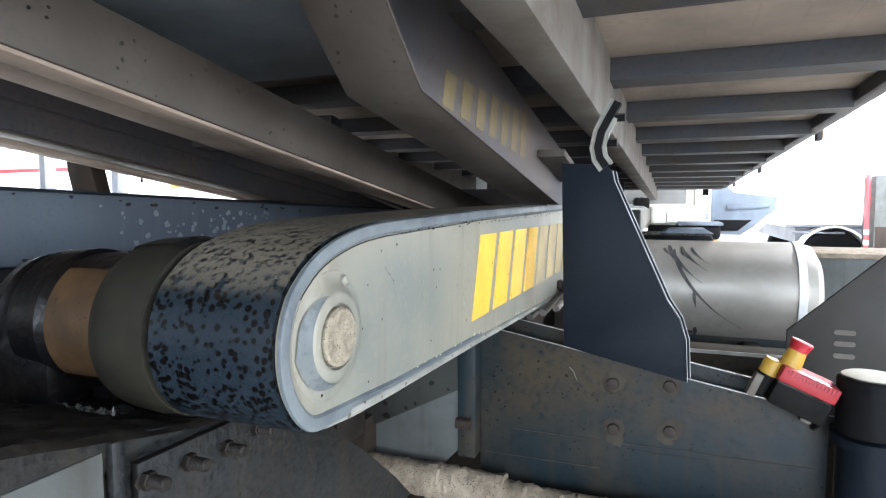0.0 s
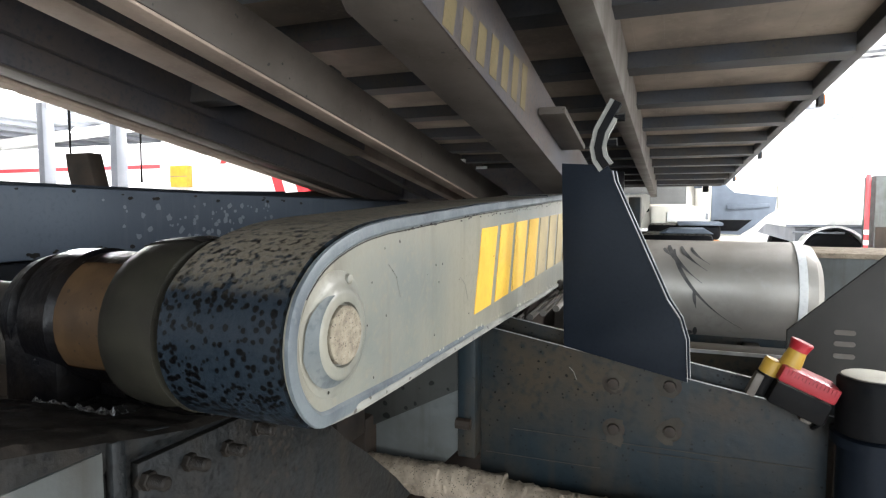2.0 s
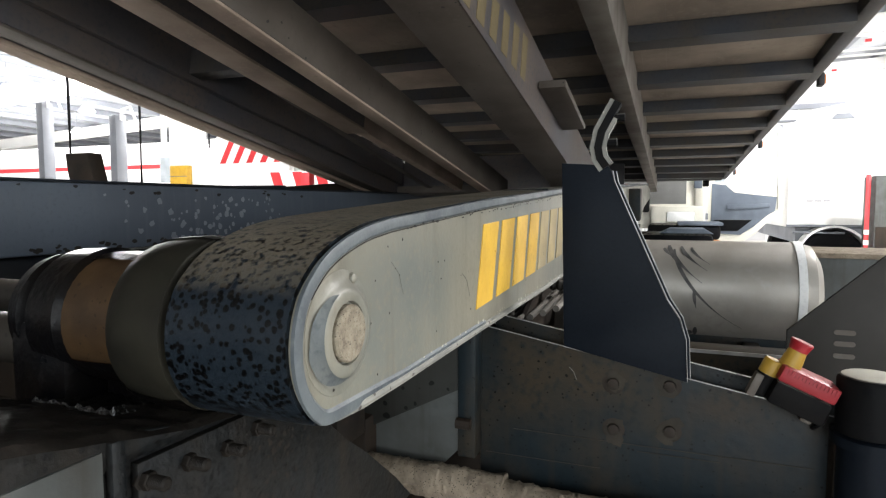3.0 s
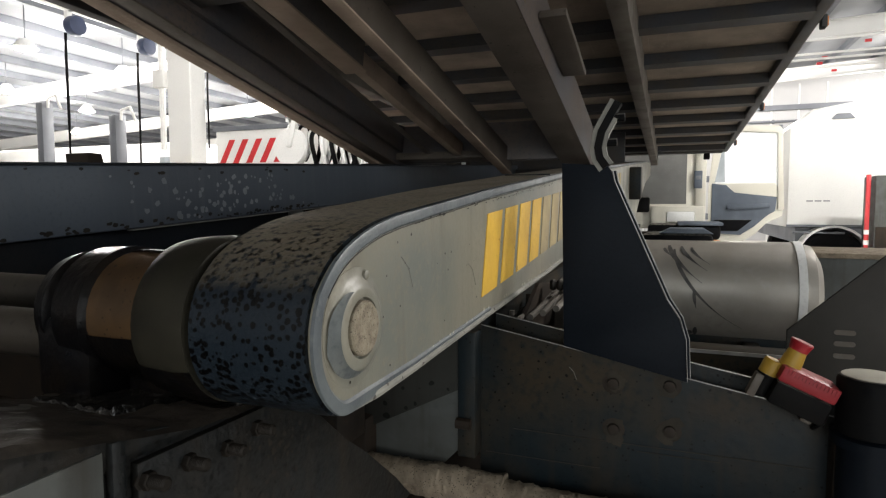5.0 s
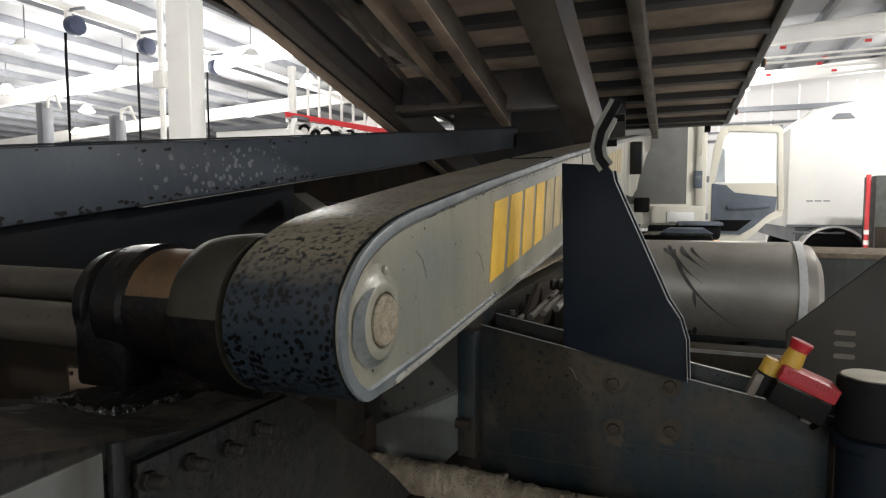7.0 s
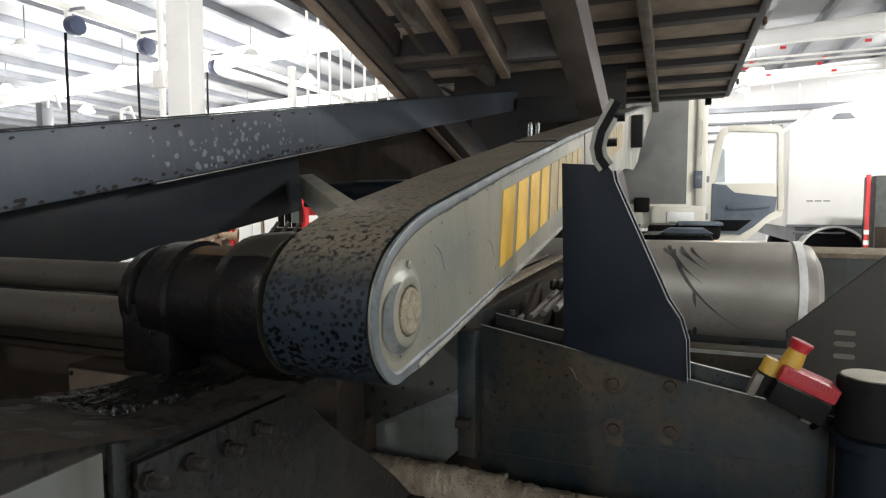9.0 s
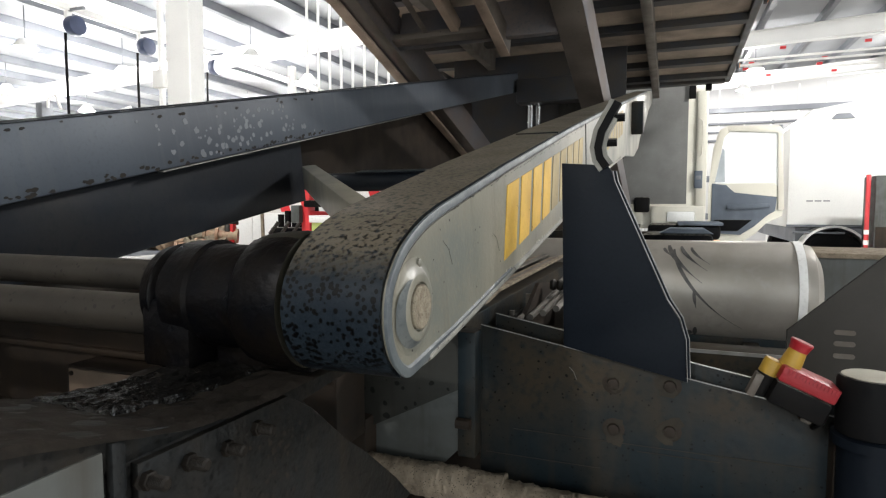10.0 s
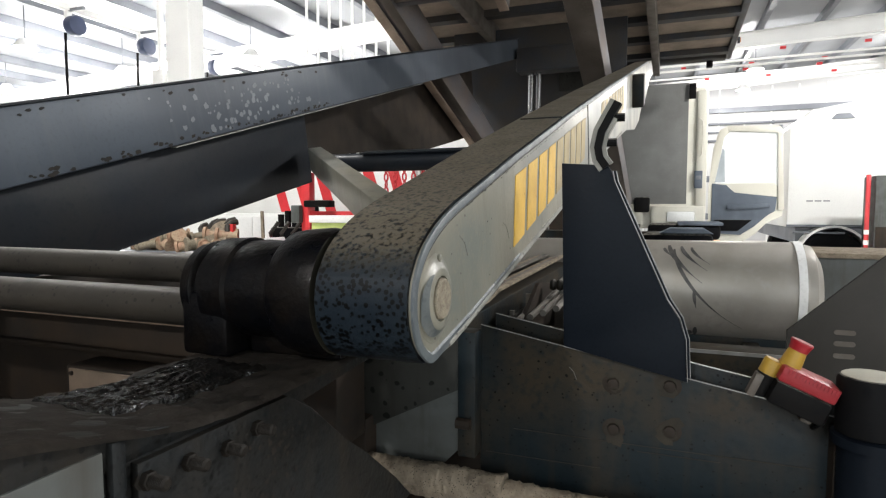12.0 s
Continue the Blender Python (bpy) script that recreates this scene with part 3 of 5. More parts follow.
for i in range(8):
    x = -0.70 + i * 0.33
    part("stripe", prism([(x, 1.34), (x + 0.14, 1.34), (x - 0.16 + 0.14, 1.84), (x - 0.16, 1.84)], "y", -0.006, -0.001), RED_PAINT, chev, "red stripe", smooth=False)
for x in (-0.6, 1.8):
    part("post", box(x, x + 0.06, 0.03, 0.08, 0, 1.8), STEEL_GREY, chev)
stand = thing("yellow_box", pose(-7.77, 7.93, 1.92), "yellow first-aid sized box fixed to the white column", "box")
part("case", box(-0.20, 0.17, -0.11, 0.02, -0.18, 0.18, 0.012), YELLOW, stand)
part("lid_edge", box(-0.203, 0.173, -0.114, -0.106, -0.006, 0.006), STEEL_GREY, stand)
# made-up cabinet, a white backing in place of the bright wall
store = thing("backing_cabinet", pose(-5.6, 6.1, 0), "white cabinet added as bright backing behind the bench", "cabinet")
part("body", box(-1.6, 1.5, 0, 0.5, 0.05, 1.32, 0.01), WHITE, store)
part("plinth", box(-1.58, 1.48, 0.02, 0.48, 0, 0.05), STEEL_GREY, store)
for k in range(4):
    dr = part("door", box(-1.58 + k * 0.77, -0.83 + k * 0.77, -0.02, 0.0, 0.08, 1.28, 0.004), WHITE, store)
    part("handle", box(-0.90 + k * 0.77, -0.87 + k * 0.77, -0.04, -0.02, 0.7, 0.85, 0.004), STEEL_GREY, dr)
chain = thing("lifting_chains", pose(-2.35, 5.4, 0), "red lifting chains hung on a white frame", "chain")
part("frame_post", box(-0.04, 0.04, 0, 0.06, 0, 2.0, 0.006), STEEL_WHITE, chain)
part("frame_bar", box(-0.5, 0.5, 0, 0.05, 1.8, 1.86, 0.006), STEEL_WHITE, chain)
for i in range(5):
    for k in range(5):
        z = 1.77 - k * 0.07
        lk = [(-0.32 + i * 0.1 + 0.02 * math.cos(a) * (k % 2), -0.02 + 0.02 * math.cos(a) * (1 - k % 2), z + 0.04 * math.sin(a)) for a in [2 * math.pi * q / 10 for q in range(11)]]
        part("chain_link", pipe(lk, 0.009, 6), RED_PAINT, chain)

# ---- own cab, open door, headboard ----
cab = thing("truck_cab", pose(0, 10.4, 0), "white truck cab seen from behind with its door open", "truck cab")
C = [(0, 1.05), (0.0, 3.15), (0.12, 3.32), (1.5, 3.32), (1.9, 2.4), (2.0, 1.05)]
part("shell", prism(C, "x", -2.35, 0.50, 0.06), CREAM, cab)
part("corner_post", box(0.36, 0.52, -0.05, 0.1, 1.1, 3.25, 0.03), CREAM, cab)
part("latch_recess", box(0.34, 0.46, -0.065, -0.045, 1.70, 1.98, 0.01), BLUE_GREY, cab, "grey latch box")
part("latch", box(0.36, 0.44, -0.075, -0.06, 1.84, 1.9, 0.004), STEEL_GREY, cab)
part("grab_rail", pipe([(0.40, -0.06, 2.2), (0.44, -0.1, 2.25), (0.44, -0.1, 2.75), (0.40, -0.06, 2.8)], 0.012, 8), CREAM, cab)
part("step_panel", prism([(-0.3, 1.05), (0.5, 1.05), (0.5, 1.42), (-0.3, 1.42)], "y", -0.08, 0.0, 0.02), CREAM, cab)
part("step_recess", box(-0.05, 0.36, -0.095, -0.078, 1.17, 1.33, 0.02), STEEL_WHITE, cab)
part("lug", box(-0.3, -0.18, -0.14, -0.06, 0.98, 1.14, 0.01), CREAM, cab)
part("mudguard", box(-0.32, 0.69, -0.90, -0.12, 0.92, 1.15, 0.06), RUBBER, cab, "black plastic mudguard")
part("mudguard_lip", box(0.10, 0.72, -0.93, -0.10, 1.13, 1.18, 0.02), BLUE_GREY, cab, "dull grey lip")
part("under_box", box(-0.35, 0.5, -0.2, 1.5, 0.5, 1.04, 0.03), BLUE_GREY, cab)
wheel_part(cab, pose(0.1, 0.9, 0.5), 0.5, 0.3)
wheel_part(cab, pose(-2.0, 0.9, 0.5), 0.5, 0.3)

door = thing("cab_door", pose(0.54, 10.5, 0), "white cab door standing open, blue-grey trim inside", "door")
part("front_frame", prism([(0.02, 0.98), (0.10, 0.98), (0.10, 1.75), (0.22, 2.50), (0.30, 2.58), (0.27, 2.68), (0.16, 2.62), (0.08, 2.35), (0.02, 1.75)], "y", 0, 0.05, 0.008), CREAM, door)
part("top_frame", prism([(0.27, 2.60), (0.96, 2.56), (1.04, 2.48), (1.06, 2.58), (1.0, 2.66), (0.26, 2.69)], "y", 0, 0.05, 0.006), CREAM, door)
part("rear_frame", prism([(0.98, 2.54), (1.05, 2.5), (1.10, 1.36), (1.02, 1.36)], "y", 0, 0.05, 0.006), CREAM, door)
part("skin", prism([(0.02, 0.86), (0.55, 0.86), (0.72, 0.98), (0.86, 1.16), (1.08, 1.26), (1.10, 1.5), (0.98, 1.78), (0.02, 1.78)], "y", 0.02, 0.06, 0.01), CREAM, door)
part("trim", prism([(0.07, 0.98), (0.50, 0.96), (0.70, 1.10), (0.84, 1.26), (0.98, 1.34), (1.0, 1.56), (0.40, 1.62), (0.28, 1.75), (0.07, 1.78)], "y", -0.015, 0.018, 0.012), BLUE_GREY, door, "blue-grey trim panel")
part("pocket", prism([(0.12, 1.02), (0.46, 1.02), (0.66, 1.2), (0.12, 1.2)], "y", -0.03, -0.012, 0.008), RUBBER, door, "dark door pocket")
part("armrest", prism([(0.3, 1.36), (0.9, 1.40), (0.9, 1.46), (0.3, 1.44)], "y", -0.05, -0.01, 0.01), BLUE_GREY, door)
part("window_pane", prism([(0.12, 1.78), (1.0, 1.72), (0.98, 2.55), (0.28, 2.59), (0.22, 2.48)], "y", 0.024, 0.03), PANE_BRIGHT, door, "opaque pane, near white for its glare", smooth=False)
part("quarter_glass", prism([(0.11, 1.80), (0.26, 1.80), (0.24, 2.3), (0.21, 2.34)], "y", 0.012, 0.022), GLASS, door, "dark quarter glass", smooth=False)
part("hinge", box(-0.05, 0.03, 0.0, 0.04, 1.2, 1.3), STEEL_GREY, door)
part("hinge", box(-0.05, 0.03, 0.0, 0.04, 1.8, 1.9), STEEL_GREY, door)

head = thing("headboard", pose(0, 9.95, 0), "grey tread-plate headboard behind the cab", "headboard")
part("plate", box(-1.9, 0.22, 0, 0.03, 1.45, 3.30, 0.004), CHECKER, head)
dots = bmesh.new()
for i in range(22):
    for k in range(38):
        x, z = -0.80 + i * 0.047, 1.48 + k * 0.048
        a = 45 if (i + k) % 2 else -45
        box(-0.014, 0.014, -0.003, 0.0, -0.004, 0.004, bm=dots, m=Matrix.Translation((x, 0, z)) @ Matrix.Rotation(radians(a), 4, "Y"))
ob = part("tread", dots, CHECKER, head, smooth=False)
tagged(ob, kind="stuff")
part("foot", box(-1.9, -0.75, 0.0, 0.2, 1.0, 1.44), RUSTY, head)
part("rubber_buffer", box(-0.54, -0.31, -0.16, -0.02, 1.32, 1.56, 0.03), RUBBER, head, "black rubber buffer")
part("strap_bracket", box(0.22, 0.32, -0.05, 0.0, 3.05, 3.28, 0.01), RUBBER, head)

# ---- second truck, marker post, locker ----
t2 = thing("box_truck", pose(1.95, 12.2, 0), "white box truck parked alongside", "truck")
part("body", prism([(0.0, 1.05), (3.6, 1.05), (3.6, 3.22), (1.0, 3.22), (0.35, 3.12), (0.0, 2.8)], "y", 0, 5.5, 0.05), WHITE, t2)
part("roof_vent", prism([(0.62, 2.93), (0.98, 2.93), (0.9, 3.02), (0.70, 3.02)], "y", -0.03, 0.01, 0.005), STEEL_GREY, t2, "dark roof vent")
part("chassis", box(0.2, 3.4, 0.3, 5.3, 0.75, 1.03), STEEL_GREY, t2)
part("side_rail", rod((0.1, -0.02, 0.95), (0.9, -0.02, 0.95), 0.02, 8), STEEL_GREY, t2)
part("fender", prism(arc(0.74, 0.52, 0.56, 165, 15, 14) + arc(0.74, 0.52, 0.52, 15, 165, 14), "y", -0.05, 0.3), WHITE, t2)
wheel_part(t2, pose(0.74, 0.12, 0.5, 0, 0, 90), 0.5, 0.28)
wheel_part(t2, pose(0.74, 3.9, 0.5, 0, 0, 90), 0.5, 0.28)
for k in range(3):
    part("badge_bar", box(0.3 + 0.13 * k, 0.40 + 0.13 * k, -0.006, 0.001, 1.50, 1.52), STEEL_GREY, t2, smooth=False)
part("sill", box(0.0, 3.6, -0.02, 0.0, 1.05, 1.09), STEEL_GREY, t2)
mk = thing("marker_post", pose(2.83, 10.9, 0), "red and white reflective marker post", "post")
part("post", box(-0.03, 0.03, -0.02, 0.02, 0, 1.90, 0.004), RED_PAINT, mk)
for k in range(3):
    part("band", box(-0.032, 0.032, -0.023, 0.023, 0.66 + k * 0.16, 0.73 + k * 0.16), WHITE, mk, "white band", smooth=False)
lk = thing("steel_locker", pose(2.90, 10.8, 0), "grey steel locker with a rusty lower panel", "locker")
part("body", box(0, 0.8, 0, 0.6, 0, 1.88, 0.01), PANEL_GREY, lk)
part("lower_panel", box(0.02, 0.78, -0.012, 0.0, 0.45, 1.1, 0.004), RUSTY, lk, "rust-brown panel")

# ---- lower lift arm: slides and tilts on the rail ----
arms = thing("lower_lift_arm", pose(0, 0.46, 1.283), "blue-grey steel lift arm with hazard stripes and greasy pivot", "lift arm")
ARM = [(0.10, 0.104), (0.44, 0.114), (1.15, 0.125), (2.2, 0.13), (6.6, 0.13), (8.4, 0.10), (8.5, 0.0), (8.4, -0.08), (6.6, -0.13),
       (5.4, -0.24), (4.9, -0.33), (4.3, -0.33), (3.4, -0.22), (2.0, -0.14), (0.94, -0.117), (0.44, -0.097), (0.12, -0.086), (0.0, -0.078)]
TIP = arc(0.0, 0.0, 0.086, 242, 140, 8) + [(-0.03, 0.082), (0.035, 0.099)]


def rounded(line, times=2):
    """Corner cutting that keeps the two ends."""
    for _ in range(times):
        cut = [line[0]]
        for (a, b), (c, d) in zip(line, line[1:]):
            cut += [(0.75 * a + 0.25 * c, 0.75 * b + 0.25 * d), (0.25 * a + 0.75 * c, 0.25 * b + 0.75 * d)]
        line = cut + [line[-1]]
    return line


OUT = ARM[:-2] + rounded(ARM[-2:] + TIP + [ARM[0]])[:-1]
part("arm_body", prism(OUT, "x", -0.412, -0.286, 0.006), ARM_TOP, arms, "dusty dark blue steel box with black drips")


def inset(outline, d):
    """The outline moved inwards by d."""
    k = len(outline)
    made = []
    for q in range(k):
        a, b, c = (Vector(outline[(q + o) % k]) for o in (-1, 0, 1))
        e, f = (b - a).normalized(), (c - b).normalized()
        m = Vector((e.y + f.y, -e.x - f.x))
        m = m.normalized() * d / max(0.4, math.sqrt(max(0.0, (1 + e.dot(f)) / 2)))
        made.append((b.x + m.x, b.y + m.y))
    return made


def band(outline, first, last, x, wide):
    """A raised band along the edge of a plate, with a sloping inner side."""
    bm = bmesh.new()
    lines = []
    for d, dx in ((0.0012, -0.004), (0.0016, -0.0008), (0.003, 0.0), (wide - 0.003, 0.0), (wide, -0.0026)):
        pts = inset(outline, d)
        lines.append([bm.verts.new((x + dx, y, z)) for y, z in pts[first:] + pts[:last]])
    for g, h in zip(lines, lines[1:]):
        for q in range(len(g) - 1):
            bm.faces.new((g[q], g[q + 1], h[q + 1], h[q]))
    return bm


part("side_plate", prism(inset(OUT, 0.005), "x", -0.2865, -0.28, 0.002, segs=2), ARM_GREY, arms, "pale grey painted side plate")
GROOVE = inset(OUT, 0.0165)
part("rim_band", band(OUT, 15, 5, -0.2775, 0.0155), RIM, arms, "worn raised edge band")
part("rim_groove", pipe([(-0.2802, y, z) for y, z in GROOVE[len(OUT) - 14:] + GROOVE[:5]], 0.0008, 6), CHIP, arms, "dark groove line")
low = [(-0.01, -0.0770), (0.03, -0.0775), (0.12, -0.082), (0.44, -0.093), (0.94, -0.113), (2.0, -0.136), (3.0, -0.18)]
part("lower_bead", pipe([(-0.2885 if y < 0.0 else -0.2815, y, z + 0.001) for y, z in low], 0.0062, 10), BEAD, arms, "worn pale lower flange bead")
boss = part("boss", lathe([(-0.285, 0.060), (-0.2796, 0.0575), (-0.2785, 0.050), (-0.2740, 0.0435), (-0.2712, 0.0400), (-0.2700, 0.0365), (-0.2702, 0.0295), (-0.275, 0.0285)]), ARM_GREY, arms, "worn grey boss ring")
boss.location = (0, -0.010, 0.004)
part("pin", lathe([(-0.3, 0.0265), (-0.2690, 0.0265), (-0.2670, 0.0245)]), PIN_RUST, arms, "dry rusted pivot pin end").location = (0, -0.010, 0.004)
for i in range(9):
    y = 0.437 + i * 0.114
    st = prism([(y, 0.074), (y + 0.09, 0.074), (y + 0.045, -0.056), (y - 0.043, -0.056)], "x", -0.2805, -0.2785)
    part("hazard_stripe", st, YELLOW if i < 4 else YELLOW_DIRTY, arms, "yellow hazard stripe", smooth=False)
for i in range(8):
    y = 1.95 + i * 0.16
    st = prism([(y, 0.080), (y + 0.11, 0.080), (y + 0.065, -0.056), (y - 0.043, -0.056)], "x", -0.2805, -0.2785)
    part("hazard_stripe", st, YELLOW_DIRTY, arms, "dusty yellow hazard stripe", smooth=False)
part("seam", box(-0.2806, -0.2782, 1.50, 1.512, -0.13, 0.125), CHASSIS, arms, "dark weld seam", smooth=False)
part("top_seam", box(-0.40, -0.285, 1.0, 1.006, 0.119, 0.126), CHASSIS, arms, smooth=False)
part("bracket", box(-0.285, -0.20, 3.95, 4.15, -0.13, 0.10, 0.01), CHASSIS, arms, "dark bolted bracket")
part("gusset", prism([(4.15, 0.06), (4.9, -0.02), (4.15, -0.10)], "x", -0.26, -0.20, 0.005), ARM_GREY, arms)
ring = part("flange_ring", lathe([(-0.492, 0.066), (-0.491, 0.078), (-0.486, 0.083), (-0.470, 0.086), (-0.435, 0.0885), (-0.420, 0.086), (-0.413, 0.06)]), RING_GREY, arms, "olive grey flanged roller")
sleeve = part("sleeve", lathe([(-0.566, 0.068), (-0.491, 0.068)]), TAN, arms, "rust-tan stained sleeve")


def crescent(n=40):
    """A tapering, uneven patch on the boss's flare, for the shade on its left."""
    bm = bmesh.new()
    grid = []
    for k in range(n + 1):
        f = k / n
        a = radians(110 + 165 * f)
        w = math.sin(math.pi * f) ** 0.9 * (0.80 + 0.12 * noise.noise((f * 9, 1.0, 4.0)))
        row = []
        for x, r in ((-0.2792, 0.0635), (-0.2777, 0.054), (-0.2731, 0.0462), (-0.2701, 0.0428)):
            q = 0.0405 + (r - 0.0425) * 0.80 * w
            t = (q - 0.0405) / 0.0170
            row.append(bm.verts.new((-0.2710 - 0.0084 * t ** 0.62 + 0.0006, q * math.cos(a), q * math.sin(a))))
        grid.append(row)
    for g, h in zip(grid, grid[1:]):
        for q in range(3):
            bm.faces.new((g[q], g[q + 1], h[q + 1], h[q]))
    return bm


def coat(rows, a0, a1, n=26):
    """A skin of grease over part of a roller; rows of (along, radius)."""
    bm = bmesh.new()
    grid = []
    for k in range(n + 1):
        a = radians(a0 + (a1 - a0) * k / n)
        grid.append([bm.verts.new((x, (r + 0.0012 * noise.noise((x * 60, k * 0.7, r))) * math.cos(a), r * math.sin(a))) for x, r in rows])
    for g, h in zip(grid, grid[1:]):
        for q in range(len(rows) - 1):
            bm.faces.new((g[q], g[q + 1], h[q + 1], h[q]))
    return bm


# shade of the left-facing slope, laid on as a darker patch
part("boss_shade_patch", crescent(), BOSS_SHADE, boss, "darker left side of the boss, shade in the colour")
part("grease_coat", coat([(-0.5665, 0.0695), (-0.545, 0.071), (-0.515, 0.070), (-0.492, 0.0695)], 222, 485), GREASE, sleeve, "wet black grease")
part("grease_coat", coat([(-0.4930, 0.0690), (-0.4925, 0.0795), (-0.487, 0.0843), (-0.470, 0.0873), (-0.435, 0.0898), (-0.419, 0.0873)], 235, 470), GREASE, ring, "wet black grease")
part("collar", lathe([(-0.652, 0.04), (-0.650, 0.064), (-0.632, 0.068), (-0.627, 0.060), (-0.617, 0.060), (-0.612, 0.072), (-0.571, 0.074), (-0.565, 0.068)]), GREASE, arms, "collar smeared with black grease")
part("axle_tube", rod((-2.1, 0, -0.040), (-0.62, 0, -0.040), 0.030, 28), TUBE, arms, "dusty steel axle tube")
part("torsion_tube", rod((-2.1, 0.12, -0.022), (-0.50, 0.12, -0.022), 0.027, 28), TUBE, arms, "dusty steel cross tube")
block = thing("slide_block", pose(0, 0.46, 1.282), "black greasy bearing block sliding on the rail", "bearing")
part("block", box(-0.648, -0.568, -0.065, 0.075, -0.091, 0.0, 0.008), GREASE, block)
part("keeper", box(-0.565, -0.415, -0.02, 0.09, -0.091, -0.06, 0.004), GREASE, block)

# the far side arm of the same lift
far_arm = thing("far_lift_arm", pose(0, 0.46, 1.283), "flaking blue-grey lift beam with a pale worn lower edge", "lift arm")
part("arm_beam", box(-1.664, -1.6, -0.3, 6.02, -0.073, 0.130, 0.010), FLAKED, far_arm, "blue-grey beam with flaking paint")
part("top_lip", box(-1.664, -1.594, -0.3, 6.02, 0.131, 0.137), BEAM_DARK, far_arm)
part("lower_lip", box(-1.62, -1.594, 0.9, 3.18, -0.0775, -0.074), EDGE, far_arm, "pale worn lower edge")

# the frame behind the near arm: far arm, cross tube, brace
part("far_arm", prism([(-0.10, -0.10), (0.10, -0.165), (0.60, -0.194), (1.84, -0.212), (1.86, 0.15), (-0.10, 0.15)], "x", -1.715, -1.672, 0.006), BEAM_DARK, arms, "dark far arm of the frame")
part("back_plate", prism([(2.157, -0.155), (2.615, -0.188), (3.930, -0.364), (4.981, -0.410), (5.2, -0.12), (5.2, 0.25), (1.72, 0.13)], "x", -1.905, -1.88), RUSTY, arms, "rust-brown plate")
part("cross_tube", rod((-1.68, 2.0, -0.148), (-0.41, 2.0, -0.148), 0.047, 24), BEAM_DARK, arms, "dark cross tube")
part("tube_lip", box(-1.45, -0.42, 1.955, 2.03, -0.100, -0.094), BEAM_DARK, arms)
br = bmesh.new()
box(-0.93, 0.93, -0.032, 0.032, -0.056, 0.056, bm=br, m=Matrix.Translation((-1.005, 1.075, -0.090)) @ Matrix.Rotation(radians(-50.2), 4, "Z"))
bmesh.ops.bevel(br, geom=br.edges[:], offset=0.004, segments=2, affect="EDGES", profile=0.5)
part("brace", br, ARM_GREY, arms, "pale grey diagonal brace")


def flecks(count, seed, span, rise, sizes, x, stretch=1.0, pull=1.0, slope=0.0):
    """Small uneven flakes of paint on a plane x = const."""
    bm = bmesh.new()
    g = random.Random(seed)
    for _ in range(count):
        y = span[0] + (span[1] - span[0]) * (0.5 + (g.random() + g.random() - 1.0) * 0.5 * pull if pull < 1.5 else g.random())
        z = rise[0] + (rise[1] - rise[0]) * g.random() + slope * y
        r = g.uniform(*sizes)
        k = g.randint(6, 9)
        lift = g.uniform(0.0006, 0.0018)
        vs = []
        for q in range(k):
            a = 2 * math.pi * q / k
            rr = r * g.uniform(0.6, 1.15)
            vs.append(bm.verts.new((x + lift, y + rr * stretch * math.cos(a), z + rr * math.sin(a))))
        bm.faces.new(vs)
    return bm


fl = part("flaked_paint", flecks(85, 3, (0.80, 1.95), (-0.06, 0.095), (0.004, 0.014), -1.6), FLAKE, far_arm, "pale flakes of lost paint", smooth=False)
tagged(fl, kind="stuff")
fl = part("chipped_edge", flecks(75, 4, (0.35, 2.0), (-0.066, -0.048), (0.003, 0.008), -1.6, 1.8, 2.0), CHIP, far_arm, "black chips along the edge", smooth=False)
tagged(fl, kind="stuff")
fl = part("chipped_edge", flecks(20, 8, (0.2, 1.9), (0.100, 0.120), (0.003, 0.007), -1.6, 2.0, 2.0), CHIP, far_arm, "black chips", smooth=False)
tagged(fl, kind="stuff")
fl = part("chipped_edge", flecks(40, 6, (0.05, 1.1), (-0.072, -0.064), (0.0012, 0.0035), -0.2798, 1.8, 2.0, -0.036), PALE_CHIP, arms, "pale chips along the lower edge", smooth=False)
tagged(fl, kind="stuff")
fl = part("dirt_specks", flecks(40, 9, (-0.05, 1.0), (-0.06, 0.085), (0.0008, 0.0022), -0.2798, 1.0, 2.0), CHIP, arms, "dark specks of dirt", smooth=False)
tagged(fl, kind="stuff")
for pts in ([(0.10, 0.055), (0.118, 0.04), (0.128, 0.015)], [(0.34, 0.005), (0.352, -0.004), (0.365, -0.03)], [(0.33, 0.01), (0.345, 0.002)]):
    part("scratch", pipe([(-0.2796, y, z) for y, z in pts], 0.0004, 6), BEAD, arms, "pale scratch")
fl = part("edge_wear", flecks(90, 41, (0.12, 1.5), (0.086, 0.093), (0.0007, 0.0016), -0.2796, 4.0, 2.0, 0.012), CHIP, arms, "dark worn dashes along the fold", smooth=False)
tagged(fl, kind="stuff")
fl = part("grime_runs", flecks(26, 43, (0.5, 1.4), (-0.08, 0.06), (0.002, 0.006), -0.2798, 0.35, 2.0), STAIN, arms, "brown grime runs", smooth=False)
tagged(fl, kind="stuff")
part("weld_lump", lathe([(-0.281, 0.006), (-0.276, 0.005), (-0.2745, 0.002)], "x", 9), ARM_GREY, arms).location = (0, 0.012, 0.051)

# ---- upper arms ----
upper = thing("upper_lift_arms", pose(0, 1.16, 1.62, -8.0), "dusty grey upper scissor arms with faded stripes", "lift arm")
UP = [(-0.30, 0.25), (-0.235, 0.113), (-0.05, 0.0), (7.0, 0.0), (7.0, 0.25)]
part("arm_beam", prism(UP, "x", -0.643, -0.470, 0.006), UPPER_GREY, upper, "dusty grey box arm")
